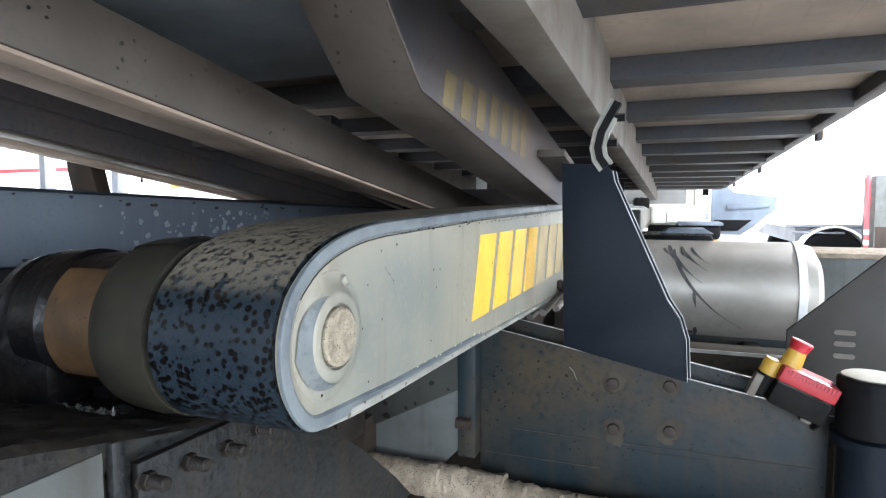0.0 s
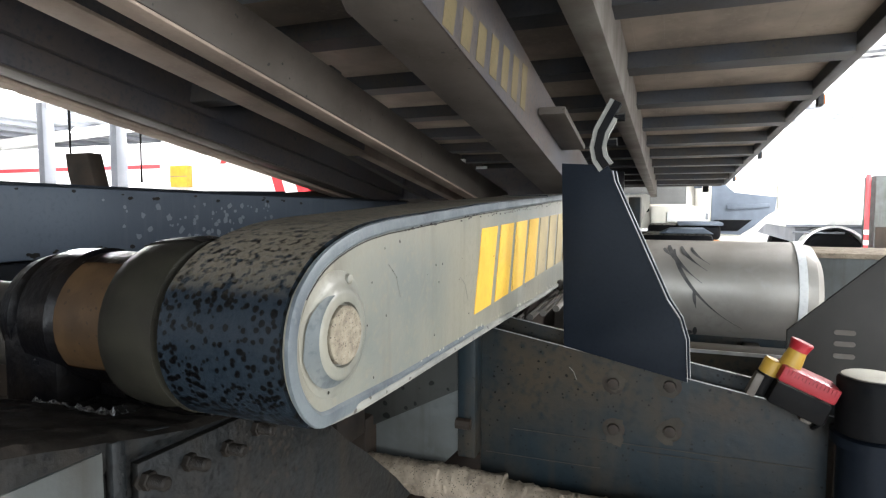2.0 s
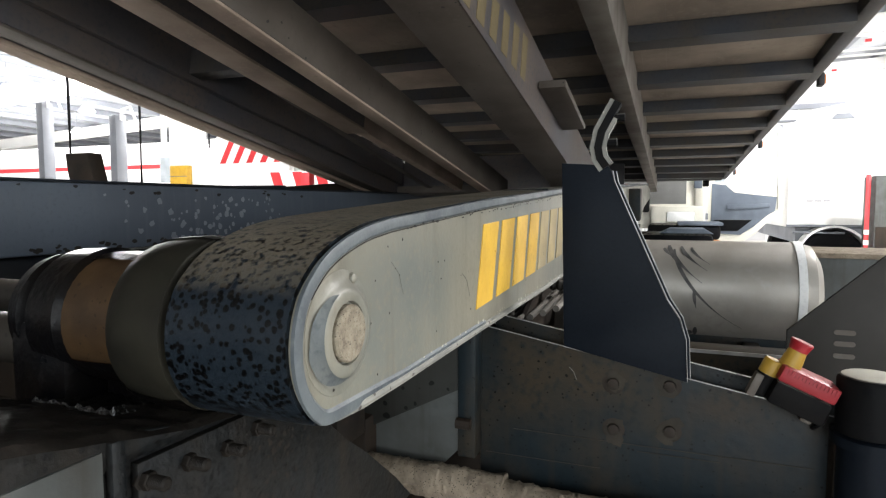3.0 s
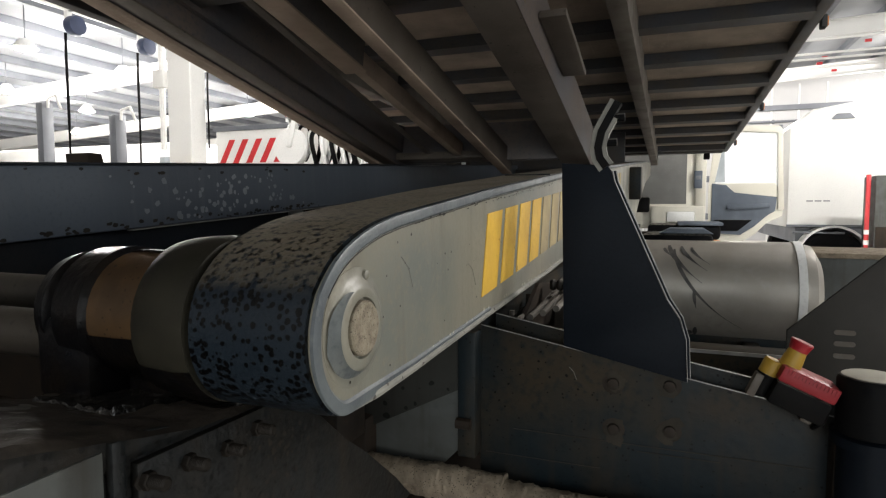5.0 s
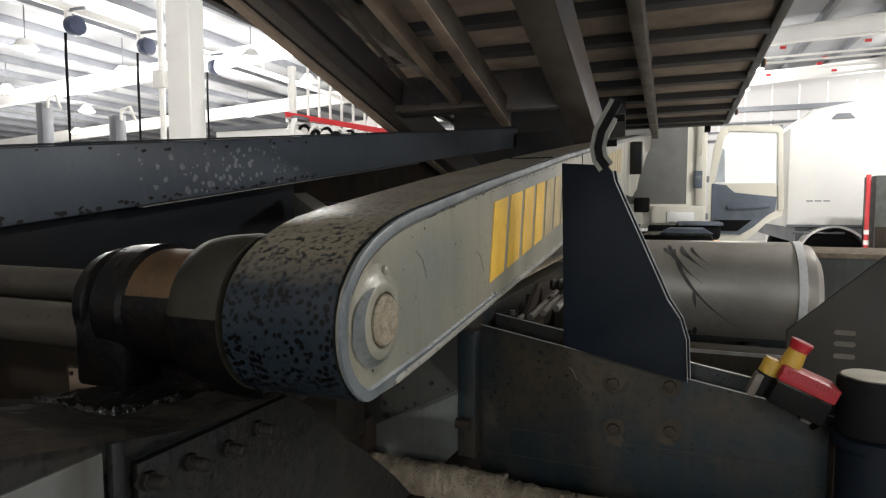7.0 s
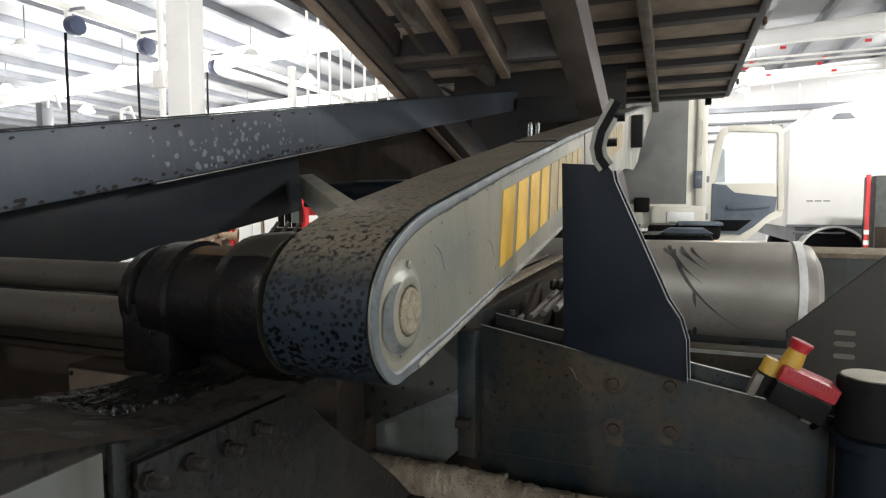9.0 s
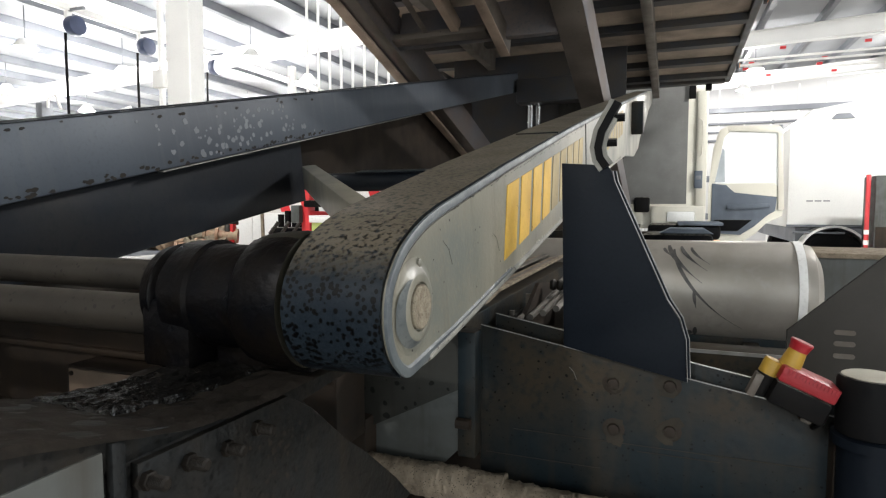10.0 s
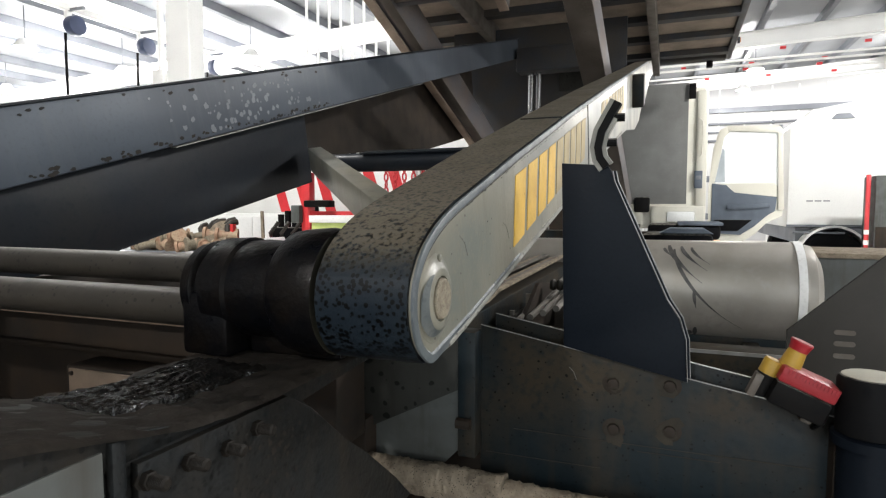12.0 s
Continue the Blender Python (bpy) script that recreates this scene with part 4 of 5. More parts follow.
part("side_skin", prism(UP, "x", -0.4698, -0.4685), UPPER_NAVY, upper, "navy grey side", smooth=False)
for i in range(7):
    y, k = 0.07 + i * 0.118, 0.004 + i * 0.008
    part("faded_stripe", prism([(y, k + 0.085 + 0.011 * i), (y + 0.07, k + 0.090 + 0.012 * i), (y + 0.055, k + 0.004), (y - 0.012, k)], "x", -0.4690, -0.4675), FADED, upper, "faded yellow stripe", smooth=False)
part("packer", prism([(1.03, 0.105), (1.56, 0.105), (1.58, 0.112), (1.58, 0.132), (1.03, 0.132)], "x", -0.466, -0.365, 0.005), UPPER_GREY, upper, "dusty packer block")
part("arm_edge", pipe([(-0.4705, -0.29, 0.23), (-0.4705, -0.235, 0.113), (-0.4705, -0.05, 0.0015)], 0.003, 8), UPPER_GREY, upper, "worn pale corner edge")
# inner box arm, its underside coloured tan for light bounced off the floor
part("arm_beam", box(-1.012, -0.955, -1.1, 2.62, -0.052, 0.085, 0.008), UPPER_GREY, upper, "dusty grey box arm")
part("lower_flange", box(-1.016, -0.953, -1.1, 2.62, -0.062, -0.053, 0.003), FLANGE_LIT, upper, "lower flange, tan for light from below")
# slim stiffener, stepped down past the cross bar
part("stiffener", box(-1.305, -1.215, -1.1, 1.10, 0.010, 0.13, 0.005), UPPER_NAVY, upper)
part("stiffener_flange", box(-1.310, -1.205, -1.1, 1.12, -0.002, 0.009, 0.003), FLANGE_LIT, upper, "lower flange, tan for light from below")
part("stiffener", box(-1.275, -1.225, 1.10, 2.42, 0.005, 0.09, 0.004), FLANGE_LIT, upper, "bar, tan for light from below")
# outer arm: a folded channel with a recessed joint
part("arm_beam", box(-1.835, -1.672, -1.1, 7.0, -0.026, 0.21, 0.006), UPPER_NAVY, upper, "navy box arm")
part("lower_flange", box(-1.837, -1.772, -1.1, 7.0, -0.046, -0.027, 0.004), FLANGE_LIT, upper, "lower flange, tan for light from below")
part("lower_plate", box(-1.745, -1.670, -1.1, 7.0, -0.036, -0.027, 0.003), UPPER_GREY, upper, "dusty lower plate")
part("inner_plate", box(-1.668, -1.640, -1.1, 2.4, 0.05, 0.20, 0.004), UPPER_NAVY, upper)
part("cross_bar", box(-1.672, -1.055, 2.40, 2.48, -0.01, 0.035, 0.005), UPPER_GREY, upper, "dusty cross bar")
part("cross_bar", box(-1.672, -1.055, 0.55, 0.62, 0.07, 0.16, 0.005), DECK_STEEL, upper)
part("cross_plate", box(-1.672, -0.644, 2.49, 2.53, -0.005, 0.24, 0.004), UPPER_NAVY, upper, "dark cross plate")
part("cross_brace", prism([(0.62, 0.08), (0.70, 0.08), (2.40, 0.02), (2.32, 0.02)], "x", -1.46, -1.42, 0.003), UPPER_GREY, upper, "dusty brace bar")
oil = part("oil_spot", flecks(8, 31, (-0.62, -0.42), (0.0, 0.04), (0.002, 0.005), -0.9548, 1.0, 2.0), CHIP, upper, "dark oil spots", smooth=False)
tagged(oil, kind="stuff")

# ---- deck ----
deck = thing("load_deck", pose(0, 9.3, 1.51), "truck load deck seen from below, steel cross members and boards", "truck deck")
for x in (-0.2826, -2.11):
    part("deck_rail", box(x, x + 0.089, -10.6, 0, -0.11, 0.112, 0.006), RAIL, deck, "dusty grey box rail")
part("edge_beam", box(0.66, 0.722, -10.6, 0.03, 0.06, 0.17, 0.008), DECK_STEEL, deck, "dark edge beam")
part("edge_strip", box(0.722, 0.735, -10.6, 0.03, 0.075, 0.10, 0.003), RAIL, deck, "pale scuffed edge strip")
part("edge_beam", box(-3.04, -2.96, -10.6, 0.03, 0.06, 0.17, 0.008), DECK_STEEL, deck, "dark edge beam")
for i in range(14):
    y = -0.45 - i * 0.76
    cm = box(-2.96, 0.66, y, y + 0.012, 0.04, 0.112)
    box(-2.96, 0.66, y + 0.012, y + 0.13, 0.04, 0.052, bm=cm)
    part("cross_member", cm, DECK_STEEL, deck, smooth=False)
for i in range(31):
    x = -2.958 + i * 0.1167
    part("deck_board", box(x, x + 0.1162, -10.6, 0, 0.114, 0.15), BOARD, deck, "brown-grey board", smooth=False)
for i in range(3):
    part("under_sheet", box(-2.05, -0.60, -10.55 + i * 0.95, -9.62 + i * 0.95, 0.02, 0.036, 0.003), UNDER, deck, "blue-grey steel underside sheet", smooth=False)
# unseen sheet added so that no light leaks between the boards
part("deck_light_block", box(-2.96, 0.66, -10.6, 0, 0.152, 0.165), DECK_STEEL, deck, "unseen plate added over the boards to block light")
part("end_beam", box(-2.96, 0.66, -0.10, 0.03, 0.045, 0.112, 0.004), DECK_STEEL, deck)
part("rope_hook", box(0.42, 0.50, -0.05, 0.05, -0.04, 0.044, 0.01), RUBBER, deck)
for i in range(4):
    y = -0.82 - i * 2.33
    ring_at = part("lashing_ring", box(0.735, 0.765, y - 0.03, y + 0.03, 0.035, 0.105, 0.006), DECK_STEEL, deck)
    part("lens", box(0.766, 0.772, y - 0.022, y + 0.022, 0.045, 0.095, 0.002), ORANGE, ring_at, "small amber side marker lens")
part("cross_frame", box(-2.55, -0.50, -2.25, -2.2, -1.22, 0.038, 0.006), DECK_STEEL, deck, "dark cross frame")
part("frame_panel", box(-1.25, -0.66, -2.262, -2.25, -0.75, -0.45, 0.004), DIRTY_GREY, deck, "grimy grey panel")
part("cylinder_beam", box(-1.57, -0.70, -3.0, -2.8, -0.68, -0.43, 0.01), DECK_STEEL, deck, "dark beam over the cylinder")
for x in (-1.43, -1.35):
    part("cylinder_rod", rod((x, -2.9, -1.6), (x, -2.9, -0.66), 0.03, 20), CHROME, deck, "chrome piston rod")

# ---- chassis ----
chassis = thing("truck_chassis", pose(0, 0, 0), "greasy black truck chassis with bolted side plates", "chassis")
part("rail_body", prism([(-1.5, 0.9), (-1.5, 1.19), (0.84, 1.19), (0.84, 1.172), (0.60, 1.165), (0.72, 1.06), (0.84, 0.97), (0.90, 0.9)], "x", -0.62, -0.42, 0.004), GRIME, chassis)
part("rail_front", box(-0.62, -0.42, 1.24, 9.4, 0.9, 1.15, 0.006), CHASSIS, chassis)
# three made-up dark slabs that keep the bright floor out of view
part("floor_blocker", box(-1.8, -0.62, 1.14, 2.4, 0.62, 0.93, 0.006), RUSTY, chassis, "dark slab added to hide the bright floor")
part("floor_blocker", box(-0.62, 0.9, 1.30, 6.4, 0.55, 0.72, 0.006), RUSTY, chassis, "dark slab added to hide the bright floor")
part("rear_floor_blocker", box(-1.8, -0.45, -1.4, 1.0, 0.62, 0.80, 0.006), RUSTY, chassis, "dark slab added below the rails to hide the floor")
part("rail_step", prism([(-1.5, 1.185), (-1.5, 1.25), (0.24, 1.24), (0.42, 1.198), (0.56, 1.186)], "x", -0.62, -0.418, 0.004), GRIME, chassis, "grimy stepped rail")


def crust(x0, x1, y0, y1, nx, ny, height, rough_x, rough_y, lift, seed):
    """Caked dirt: an uneven skin over the rail's top."""
    bm = bmesh.new()
    rows = []
    for j in range(ny + 1):
        y = y0 + (y1 - y0) * j / ny
        row = []
        for i in range(nx + 1):
            x = x0 + (x1 - x0) * i / nx
            edge = min(i, nx - i, j, ny - j)
            k = noise.fractal((x * rough_x, y * rough_y, seed), 0.8, 2.0, 4)
            row.append(bm.verts.new((x + 0.004 * noise.noise((y * 40, x * 9, seed)), y, height(y) + (lift + 0.0045 * k if edge else -0.004))))
        rows.append(row)
    for g, h in zip(rows, rows[1:]):
        for i in range(nx):
            bm.faces.new((g[i], g[i + 1], h[i + 1], h[i]))
    return bm


def rail_top(y):
    return 1.25 - 0.0057 * (y + 1.5) if y < 0.24 else 1.24 - (y - 0.24) * 0.233 if y < 0.42 else max(1.19, 1.198 - (y - 0.42) * 0.085)


part("dirt_crust", crust(-0.63, -0.410, -0.5, 0.82, 30, 150, rail_top, 30, 26, 0.001, 2.0), CRUST, chassis, "caked dirt on the rail top")
part("grease_smear", crust(-0.605, -0.485, 0.40, 0.63, 44, 60, rail_top, 120, 14, 0.0045, 5.0), WET, chassis, "wet ridged grease")
part("far_rail", box(-2.15, -1.80, -1.5, 9.4, 0.7, 1.19, 0.006), RUSTY, chassis)
part("rail_panel", box(-0.424, -0.416, -1.0, 0.332, 1.0, 1.206, 0.002), PANEL_GREY, chassis, "pale grey panel")
part("panel_strip", box(-0.424, -0.4115, 0.336, 0.350, 0.95, 1.212, 0.003), GRIME, chassis)
part("gusset", prism([(0.36, 0.9), (0.36, 1.185), (0.57, 1.18), (0.62, 1.15), (0.70, 1.08), (0.76, 1.037), (0.86, 0.955), (0.92, 0.90)], "x", -0.426, -0.412, 0.002), GRIME, chassis, "grimy gusset plate")
for y, z in ((0.368, 1.168), (0.4145, 1.165), (0.465, 1.1585), (0.511, 1.163)):
    b = part("bolt_nut", lathe([(-0.415, 0.0115), (-0.4125, 0.0115), (-0.412, 0.0085), (-0.406, 0.0085), (-0.405, 0.007)], "x", 6), BOLT, chassis)
    b.location = (0, y, z)
    q = part("bolt_thread", lathe([(-0.406, 0.0058)] + [(-0.405 + 0.0009 * k, 0.0062 if k % 2 else 0.0054) for k in range(18)] + [(-0.388, 0.004)], "x", 12), BOLT, b)
fl = part("oil_splatter", flecks(90, 12, (0.46, 0.63), (1.05, 1.145), (0.0010, 0.0042), -0.4128, 1.0, 1.0), CHIP, chassis, "black oil splatter", smooth=False)
tagged(fl, kind="stuff")
part("grey_panel", prism([(-0.72, 1.12), (-0.412, 1.12), (-0.412, 0.88), (-0.46, 0.83), (-0.72, 0.83)], "y", 1.19, 1.205), PANEL_GREY, chassis, "streaked grey panel")
part("dirty_flange", prism([(-0.72, 0.84), (-0.62, 0.905), (-0.414, 1.01), (-0.414, 1.16), (-0.72, 1.16)], "y", 1.176, 1.189), DIRTY_GREY, chassis, "grimy spotted grey plate")
part("channel", box(-0.412, -0.372, 1.16, 1.21, 0.87, 1.14, 0.004), CHASSIS, chassis)
part("channel_bolt", lathe([(-0.012, 0.012), (0.02, 0.012)], "x", 8), RUSTY, chassis).location = (-0.40, 1.155, 0.945)
S = [(-0.374, 1.149), (0.281, 1.03), (0.300, 0.90), (0.300, 0.80), (-0.374, 0.80)]
part("side_plate", prism(S, "y", 1.204, 1.214, 0.002), CHASSIS, chassis)
part("rear_plate", prism([(x + 0.02, z + 0.018) for x, z in S], "y", 1.25, 1.262, 0.002), CHASSIS, chassis)
for k, (x0, dy, dz) in enumerate(((0.0, 1.203, 0.0), (0.02, 1.249, 0.018))):
    ed = [(-0.374 + x0, 1.1486 + dz), (0.281 + x0, 1.0296 + dz), (0.281 + x0, 1.0305 + dz), (-0.374 + x0, 1.1495 + dz)]
    part("worn_edge", prism(ed, "y", dy - 0.001, dy + 0.003), EDGE, chassis, "bare worn edge", smooth=False)
for x, z in ((-0.098, 1.05), (0.007, 1.056), (-0.096, 0.958), (0.009, 0.967)):
    b = part("bolt_head", lathe([(-0.008, 0.006), (-0.007, 0.011), (0.0, 0.012), (0.001, 0.022), (0.002, 0.022)], "y", 14), RUSTY, chassis, "rusty bolt head")
    b.location = (x, 1.203, z)
for k, (x, z) in enumerate(((-0.098, 1.05), (0.007, 1.056), (-0.096, 0.958), (0.009, 0.967))):
    st = flecks(7, 20 + k, (-0.016, 0.016), (-0.020, 0.016), (0.008, 0.019), 0.0)
    bmesh.ops.transform(st, matrix=Matrix.Translation((x, 1.2037, z)) @ Matrix.Rotation(radians(-90), 4, "Z"), verts=st.verts)
    part("rust_stain", st, STAIN, chassis, "ochre rust stain", smooth=False)
part("end_flange", box(0.272, 0.306, 1.17, 1.26, 0.78, 1.02, 0.006), RUSTY, chassis)
part("end_bolt", lathe([(0.30, 0.014), (0.325, 0.014)], "x", 8), RUSTY, chassis).location = (0, 1.18, 0.93)


def caked(x0, x1, y, z, r, n=90, m=22, seed=3.0):
    """A round bar under an uneven coat of dry dust."""
    bm = bmesh.new()
    rows = []
    for k in range(n + 1):
        x = x0 + (x1 - x0) * k / n
        row = []
        for q in range(m):
            a = 2 * math.pi * q / m
            d = 0.10 * noise.fractal((x * 22, math.cos(a) * 1.3 + seed, math.sin(a) * 1.3), 0.7, 2.0, 4) + 0.13 * noise.noise((x * 140, math.cos(a) * 6, math.sin(a) * 6 + seed))
            rr = r * (1 + d + (0.10 * max(0.0, math.sin(a)) if q else 0.0))
            row.append(bm.verts.new((x, y + rr * math.cos(a), z + rr * math.sin(a))))
        rows.append(row)
    for g, h in zip(rows, rows[1:]):
        for q in range(m):
            bm.faces.new((g[q], g[(q + 1) % m], h[(q + 1) % m], h[q]))
    bm.faces.new(rows[0])
    bm.faces.new(rows[-1])
    return bm


part("dust_tube", caked(-0.74, -0.305, 1.15, 0.813, 0.034), DUSTY, chassis, "dust-caked cross tube")
part("dust_ledge", caked(-0.31, 0.30, 1.15, 0.792, 0.040, 110, 20, 9.0), DUSTY, chassis, "dusty ledge")
for x0, x1, z in ((-0.30, 0.25, 0.930), (-0.05, 0.10, 0.918), (-0.36, -0.12, 0.872)):
    part("worn_line", box(x0, x1, 1.2025, 1.2037, z, z + 0.0014), STAIN, chassis, "faint rubbed line", smooth=False)
part("scratch", pipe([(-0.185, 1.2032, 1.075), (-0.176, 1.2032, 1.066), (-0.170, 1.2032, 1.050)], 0.0005, 6), BEAD, chassis, "pale scratch")
part("cross_member", box(-1.80, -0.62, 1.02, 1.14, 0.90, 1.165, 0.006), RUSTY, chassis, "rusty cross member")
part("cross_member", box(-2.0, -0.62, 2.2, 2.3, 0.9, 1.12, 0.006), RUSTY, chassis, "rusty cross member")
part("cross_member", box(-2.0, 0.3, 6.4, 6.6, 0.9, 1.15, 0.006), CHASSIS, chassis)
tag = part("lamp_box", box(-1.275, -1.065, 0.93, 1.02, 0.965, 1.045, 0.008), RUSTY, chassis, "brown-faced lamp box")
part("lamp_face", box(-1.255, -1.060, 0.922, 0.93, 0.972, 1.04, 0.003), LAMP_FACE, tag, "tan dusty face")
for x, z in ((-1.243, 1.030), (-1.072, 1.030), (-1.243, 0.982)):
    part("screw", lathe([(-0.004, 0.002), (-0.0035, 0.005), (0.0, 0.0055)], "y", 10), BOLT, tag).location = (x, 0.922, z)
part("channel_lip", box(-1.80, -0.63, 0.985, 1.02, 1.140, 1.158, 0.003), LAMP_FACE, chassis, "rust-tan channel lip")
part("channel_lip", box(-1.80, -0.63, 1.000, 1.02, 1.052, 1.066, 0.003), RUSTY, chassis, "rusty channel lip")
for i in range(5):
    part("pipe_run", pipe([(-0.36 + 0.03 * i, 1.35, 1.12 + 0.012 * i), (-0.34 + 0.025 * i, 2.4, 1.16 + 0.012 * i), (-0.36 + 0.02 * i, 5.0, 1.17 + 0.01 * i)], 0.008, 8), RAIL, chassis, "dusty pipe")
for i in range(6):
    x, z = -0.60 + 0.028 * i, 1.150 + 0.007 * (i % 3)
    bar = prism([(1.45, z - 0.02), (1.6, z), (3.6, z + 0.02), (3.6, z + 0.028), (1.6, z + 0.008), (1.45, z - 0.012)], "x", x, x + 0.019)
    part("flat_bar", bar, DUSTY if i % 2 else RAIL, chassis, "dusty flat bar")
part("bolted_plate", box(-0.41, -0.22, 1.78, 1.79, 1.03, 1.135, 0.002), RAIL, chassis, "dusty bolted plate")
for i in range(4):
    part("hanger_bolt", lathe([(0.0, 0.011), (0.012, 0.011), (0.013, 0.007), (0.03, 0.007)], "z", 8), RAIL, chassis).location = (-0.36 + 0.03 * (i % 2), 1.42 + 0.14 * i, 1.115 + 0.012 * (i % 2))
part("tie_plate", prism([(1.3, 1.02), (1.9, 1.02), (1.9, 1.16), (1.55, 1.20), (1.3, 1.10)], "x", -0.33, -0.32), RUSTY, chassis)
part("tie_plate", prism([(1.45, 1.00), (2.1, 1.00), (2.1, 1.15), (1.7, 1.17)], "x", -0.22, -0.21), RUSTY, chassis)
for i in range(5):
    part("spring_coil", lathe([(0, 0.012), (0.008, 0.016), (0.016, 0.012)], "x", 10), TUBE, chassis).location = (-0.30 + 0.018 * i, 1.6, 1.19)
part("sub_beam", box(-0.20, 1.4, 1.9, 2.02, 0.885, 0.975, 0.006), CHASSIS, chassis)
part("sub_beam_edge", box(0.0, 1.4, 1.897, 1.903, 0.968, 0.978), EDGE, chassis, "bare worn edge")
for x in (0.28, 0.335, 0.50, 0.56):
    part("beam_hole", lathe([(-0.004, 0.012), (0.0, 0.012)], "y", 14), DUSTY, chassis).location = (x, 1.899, 0.935)
part("stake_bracket", prism([(-2.01, 1.2), (-1.86, 1.2), (-1.86, 1.45), (-1.90, 1.59), (-2.01, 1.59), (-2.0, 1.52), (-1.97, 1.45), (-1.97, 1.30), (-2.01, 1.28)], "y", 1.50, 1.56, 0.006), RUSTY, chassis, "rust-brown stake bracket")
for x in (-0.1, -1.9):
    for y in (3.9, 5.1):
        wheel_part(chassis, pose(x - 0.2, y, 0.5), 0.5, 0.3)
    part("axle", box(x - 0.25, x - 0.12, 3.85, 5.15, 0.45, 0.92), CHASSIS, chassis)

bracket = thing("guard_bracket", pose(0, 1.2, 0), "dark blue steel guard plate with bare cut edge", "bracket")
G = [(-0.204, 1.487), (-0.117, 1.481), (-0.108, 1.470), (-0.104, 1.45), (-0.003, 1.225), (0.02, 1.19), (0.032, 1.15), (0.036, 1.07), (-0.195, 1.12)]
part("plate", prism(G, "y", -0.008, 0.004, 0.0012), PLATE, bracket)
E2 = G[2:8]
part("cut_edge", prism([(x + 0.0015, z) for x, z in E2] + [(x + 0.0023, z + 0.0003) for x, z in reversed(E2)], "y", -0.0075, 0.004), EDGE, bracket, "bare cut edge", smooth=False)
part("return_edge", prism([(x + 0.007, z) for x, z in E2] + [(x + 0.0079, z + 0.0003) for x, z in reversed(E2)], "y", 0.004, 0.008), EDGE, bracket, "bare cut edge", smooth=False)
part("return_flange", prism([(x - 0.01, z) for x, z in E2] + [(x + 0.007, z + 0.0006) for x, z in reversed(E2)], "y", 0.004, 0.03), PLATE, bracket)
clip = thing("rubber_catch", pose(0, 1.2, 0), "black rubber catch strap with grey sides on the guard", "catch")
path = [(-0.098, 0, 1.60), (-0.112, 0, 1.575), (-0.128, 0, 1.545), (-0.134, 0, 1.515), (-0.130, 0, 1.495), (-0.118, 0, 1.478)]


def ribbon(pts, a, b, y0, y1):
    """A strap between two offsets of a bent line in the x, z plane."""
    lo, hi = [], []
    for k, (x, _, z) in enumerate(pts):
        q, r = pts[max(k - 1, 0)], pts[min(k + 1, len(pts) - 1)]
        d = Vector((r[0] - q[0], r[2] - q[2])).normalized()
        lo.append((x - d.y * a, z + d.x * a))
        hi.append((x - d.y * b, z + d.x * b))
    return prism(lo + hi[::-1], "y", y0, y1)


part("strap", ribbon(path, -0.0075, 0.0065, -0.014, 0.010), RUBBER, clip)
part("side_strip", ribbon(path, -0.0165, -0.0080, -0.010, 0.008), BEAD, clip, "pale grey strip")
part("side_strip", ribbon(path[1:], 0.0070, 0.0145, -0.010, 0.008), BEAD, clip, "pale grey strip")
for x, z in ((-0.098, 1.572), (-0.112, 1.525)):
    part("knob", lathe([(-0.012, 0.008), (0.012, 0.008)], "x", 10), RUBBER, clip).location = (x, 0, z)

estop = thing("emergency_stop", pose(0.216, 1.15, 1.096, 0, 23, 0), "red and yellow emergency stop box on a sloping plate", "switch")
part("base", box(-0.042, 0.049, -0.030, 0.035, -0.046, -0.0045, 0.006), RUBBER, estop, "black lower housing")
part("cover", box(-0.0425, 0.0495, -0.0305, 0.0355, -0.004, 0.024, 0.0045), RED, estop, "dusty red cover")
for k in range(14):
    part("grip_rib", box(-0.034 + k * 0.0058, -0.031 + k * 0.0058, -0.0318, -0.0300, 0.012, 0.0225), RED, estop, smooth=False)
part("gland", lathe([(-0.006, 0.0165), (0.018, 0.0165), (0.021, 0.0145), (0.0215, 0.006)], "z", 22), E_YELLOW, estop, "yellow gland").location = (-0.052, 0.004, 0)
part("gland_foot", lathe([(-0.044, 0.0160), (-0.0065, 0.0165)], "z", 22), RUBBER, estop, "black gland foot").location = (-0.052, 0.004, 0)
part("collar", lathe([(0.012, 0.0175), (0.026, 0.0168), (0.045, 0.0145), (0.046, 0.01)], "z", 22), E_YELLOW, estop, "yellow collar").location = (-0.029, 0.002, 0.007)
part("button", lathe([(0.044, 0.012), (0.0455, 0.0155), (0.052, 0.0162), (0.060, 0.0185), (0.0625, 0.0175), (0.063, 0.005)], "z", 26), RED, estop, "red mushroom button").location = (-0.029, 0.002, 0.007)
part("bracket", box(-0.0715, -0.058, -0.016, 0.006, -0.052, -0.010, 0.002), RAIL, estop, "grey bracket")
part("stay", box(0.030, 0.048, 0.02, 0.066, -0.062, -0.047, 0.003), RAIL, estop)
part("lead", pipe([(0.049, 0.02, -0.02), (0.060, 0.02, -0.030), (0.064, 0.03, -0.05), (0.062, 0.05, -0.07)], 0.0045, 8), RUBBER, estop)
post = thing("buffer_post", pose(0.318, 1.15, 0), "black rubber-capped post with dusty top", "post")
part("cap", lathe([(1.025, 0.046), (1.027, 0.050), (1.114, 0.050), (1.121, 0.046), (1.123, 0.02)], "z", 32), RUBBER, post)
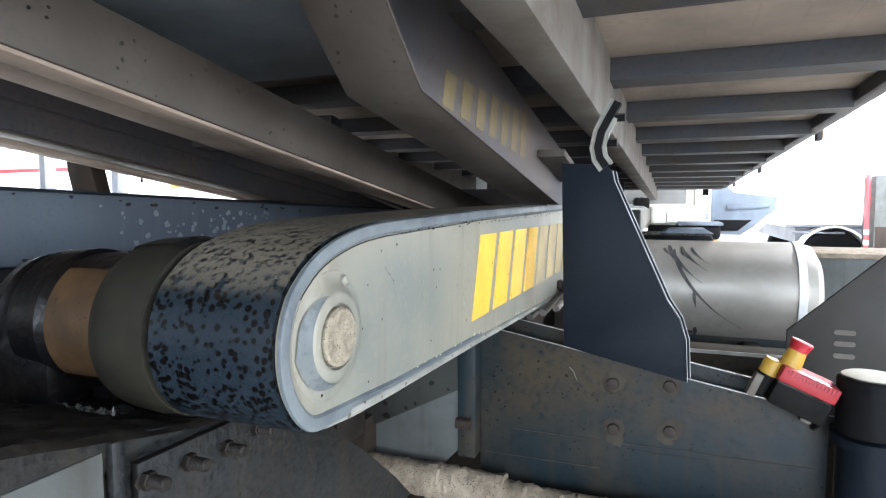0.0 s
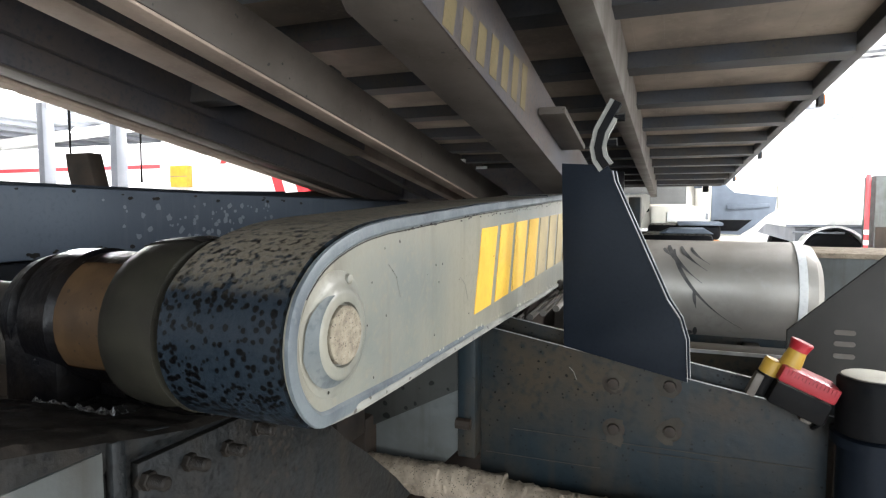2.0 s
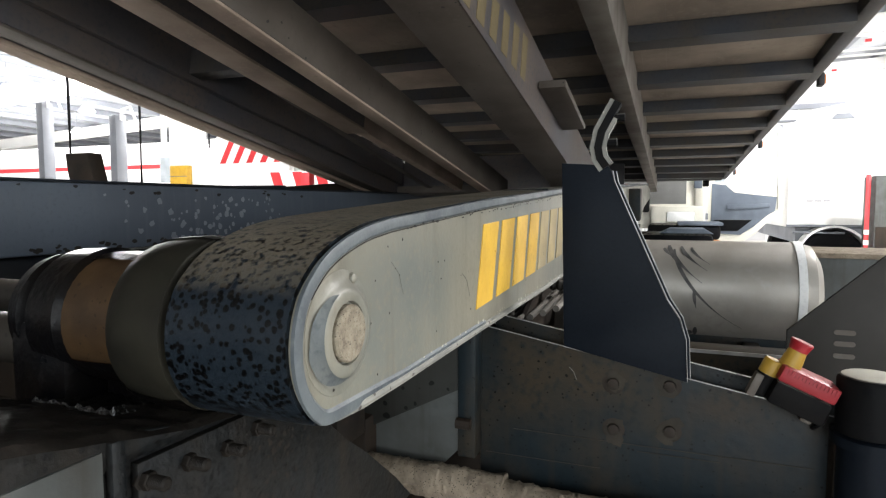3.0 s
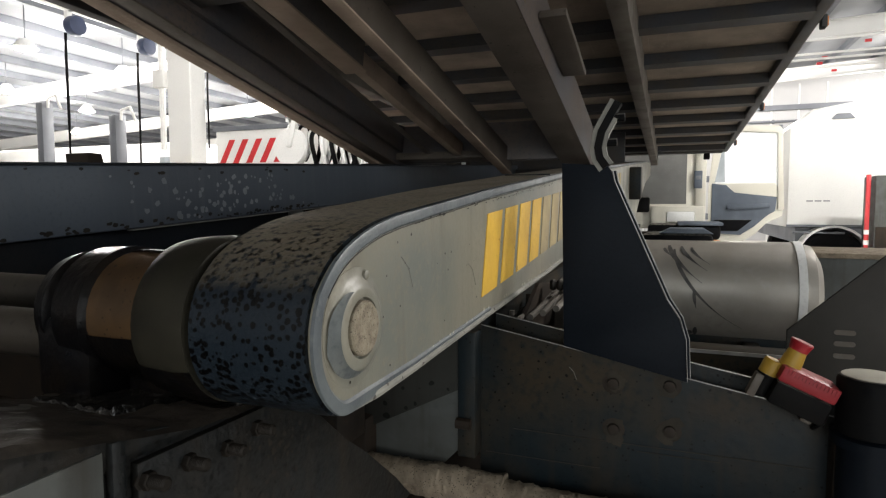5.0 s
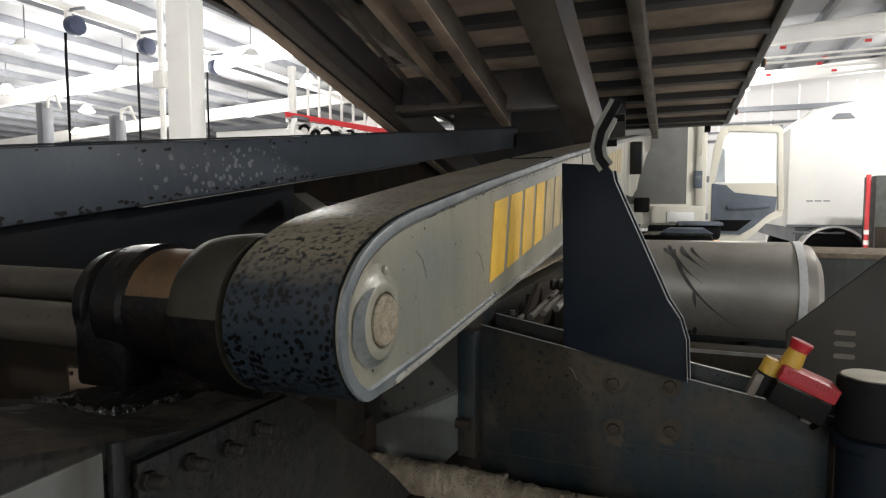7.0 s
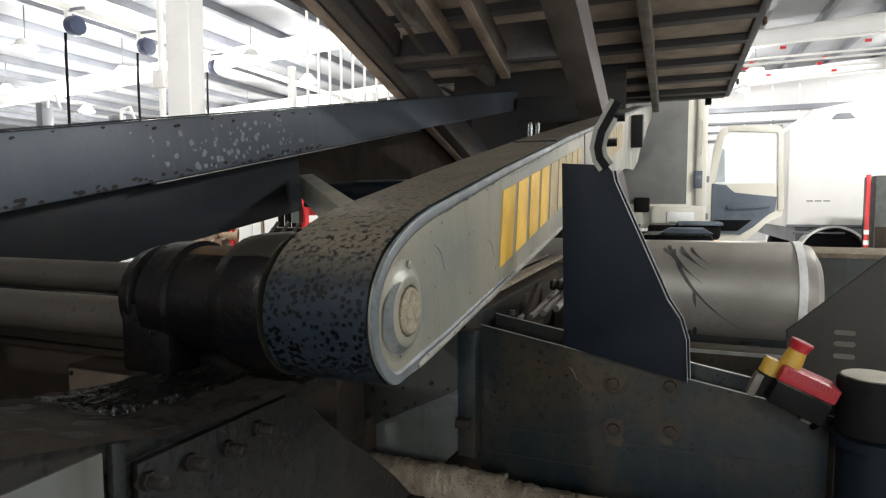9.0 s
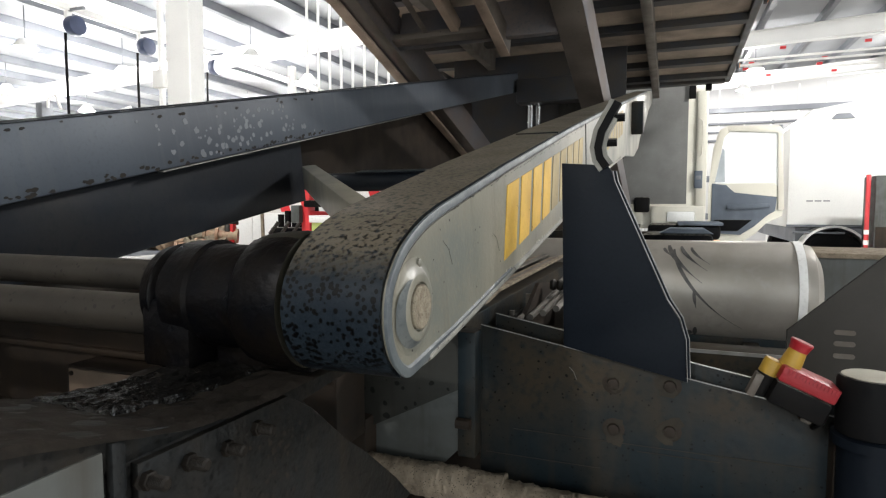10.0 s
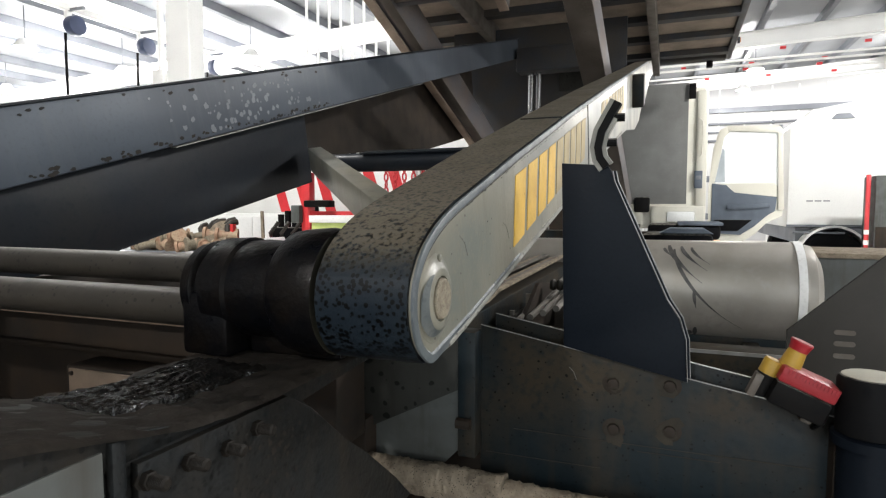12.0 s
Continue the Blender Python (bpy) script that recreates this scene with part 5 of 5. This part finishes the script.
part("cap_top", lathe([(1.1225, 0.044), (1.1236, 0.042), (1.1240, 0.012), (1.1236, 0.008), (1.1232, 0.002)], "z", 32), PALE_CHIP, post, "dusty grey top")
part("ring", lathe([(1.004, 0.046), (1.006, 0.056), (1.022, 0.056), (1.0245, 0.046)], "z", 32), PLATE, post)
part("tube", rod((0, 0, 0.7), (0, 0, 1.008), 0.046, 28), PLATE, post)
slot = thing("slotted_plate", pose(0, 1.5, 0), "dusty grey steel plate with three slots", "plate")
part("plate", prism([(0.25, 1.125), (0.435, 1.305), (0.8, 1.32), (0.8, 0.9), (0.25, 0.9)], "y", 0, 0.01, 0.002), SLOT_GREY, slot)
for z in (1.128, 1.103, 1.076):
    part("slot_edge", prism(arc(0.345, z, 0.0055, 90, 270, 8) + arc(0.375, z, 0.0055, -90, 90, 8), "y", -0.002, 0.002), RAIL, slot, "pale slot")
part("stay", box(0.26, 0.30, 0.0, 0.5, 0.90, 0.94), CHASSIS, slot)
tank = thing("fuel_tank", pose(0, 2.9, 1.03), "scuffed aluminium fuel tank", "tank")
part("shell", lathe([(-0.7, 0.16), (-0.68, 0.220), (0.50, 0.220), (0.555, 0.205), (0.585, 0.15), (0.595, 0.05)], "x", 56), ALU, tank)
part("strap", lathe([(0.485, 0.215), (0.485, 0.225), (0.515, 0.225), (0.515, 0.215)], "x", 56), STEEL_WHITE, tank, "bright strap")
part("bracket", box(-0.6, 0.5, -0.12, 0.1, -0.24, -0.16, 0.006), CHASSIS, tank)
for k in range(2):
    part("hanger", box(-0.5 + k * 0.8, -0.44 + k * 0.8, -0.9, 0.1, -0.30, -0.2, 0.006), CHASSIS, tank)


def scuff(x, bend, wide, a0, a1, n=16):
    """A dark smear that follows the tank's shell."""
    bm = bmesh.new()
    rows = []
    for i in range(n + 1):
        f = i / n
        a = radians(a0 + (a1 - a0) * f)
        w = wide * math.sin(math.pi * min(0.98, f + 0.12)) + 0.001
        cx = x + bend * f * f
        rows.append([bm.verts.new((cx + s * w, -0.2212 * math.cos(a), 0.2212 * math.sin(a))) for s in (-1, 1)])
    for p, q in zip(rows, rows[1:]):
        bm.faces.new((p[0], p[1], q[1], q[0]))
    return bm


for x, bend, wide, a0, a1 in ((0.02, 0.27, 0.0075, 58, -38), (0.00, 0.13, 0.011, 66, 14), (0.05, 0.10, 0.009, 64, 28), (0.09, 0.07, 0.007, 62, 36),
                              (-0.02, 0.03, 0.007, 60, 46), (0.10, 0.01, 0.006, 6, -14), (0.085, 0.0, 0.014, -46, -58), (0.11, 0.0, 0.008, -40, -60)):
    part("scuff_mark", scuff(x, bend, wide, a0, a1), SCUFF, tank, "dark greasy smear")
pan = thing("metal_locker_box", pose(0, 3.4, 0), "dull metal side box with a worn lid", "box")
part("body", box(0.68, 1.5, 0, 0.5, 0.80, 1.15, 0.006), PANEL_GREY, pan)
part("lid", box(0.66, 1.52, -0.02, 0.52, 1.15, 1.175, 0.004), DUSTY, pan, "pale worn lid")
part("stay", box(0.7, 0.8, -1.3, 0.3, 0.72, 0.80), CHASSIS, pan)
ac = thing("air_tank", pose(0, 6.0, 0), "black air tank with dusty top behind the fuel tank", "tank")
part("shell", box(-0.26, 0.38, 0, 0.4, 1.0, 1.15, 0.05), RUBBER, ac)
part("cover", prism([(-0.1, 1.15), (0.0, 1.20), (0.30, 1.20), (0.38, 1.15)], "y", 0.02, 0.38, 0.01), BLUE_GREY, ac)
part("lamp", box(0.381, 0.44, 0.05, 0.2, 1.02, 1.09, 0.01), ORANGE, ac, "orange marker lamp")
part("stay", box(-0.2, 0.0, 0.1, 0.7, 0.9, 1.0), CHASSIS, ac)


def motions():
    """The arms slide along the rail and tilt, the deck rises."""
    ts = [0.0, 1.0, 2.5, 4.0, 5.5, 6.5, 8.0, 9.5, 10.5, 11.5, 12.0]
    ys = [0.46, 0.465, 0.473, 0.490, 0.514, 0.536, 0.580, 0.628, 0.662, 0.703, 0.713]
    th = [0.0, 0.6, 1.7, 3.2, 5.0, 6.3, 8.4, 10.5, 12.0, 13.6, 14.1]
    walk(arms, [(t, pose(0, y, 1.282, a)) for t, y, a in zip(ts, ys, th)])
    walk(block, [(t, pose(0, y, 1.282)) for t, y in zip(ts, ys)])
    tf = [0.0, 1.0, 3.0, 5.0, 6.0, 7.0, 9.5, 12.0]
    yf = [0.46, 0.465, 0.478, 0.506, 0.525, 0.550, 0.628, 0.713]
    zf = [1.331, 1.333, 1.337, 1.345, 1.352, 1.359, 1.384, 1.4286]
    af = [-1.53, -1.10, 0.35, 3.68, 5.57, 7.46, 12.1, 16.13]
    walk(far_arm, [(t, pose(0, y, z, a)) for t, y, z, a in zip(tf, yf, zf, af)])
    td = [0.0, 1.0, 2.0, 3.0, 5.0, 6.0, 7.0, 9.0, 10.0, 11.0, 12.0]
    dz = [1.609, 1.628, 1.655, 1.735, 2.120, 2.306, 2.505, 2.888, 3.087, 3.275, 3.405]
    tip = [-1.25, -2.0, -2.75, -3.05, -2.25, -2.3, -2.35, -2.1, -1.98, -2.0, -2.1]
    walk(deck, [(t, pose(0, 9.3, z, a)) for t, z, a in zip(td, dz, tip)])
    tu = [0.0, 1.0, 2.0, 3.0, 5.0, 6.0, 7.0, 9.5, 12.0]
    uz = [1.6247, 1.6933, 1.797, 1.904, 2.185, 2.358, 2.567, 3.040, 3.4876]
    ua = [-8.0, -8.45, -9.0, -9.64, -11.26, -12.19, -13.19, -15.77, -18.44]
    walk(upper, [(t, pose(0, 1.16, z, a)) for t, z, a in zip(tu, uz, ua)])
    # the rollers turn as they run along the rail
    for roller in (sleeve, ring):
        walk(roller, [(t, pose(0, 0, 0, -math.degrees((y - 0.46) / 0.087) - a)) for t, y, a in zip(ts, ys, th)])


motions()
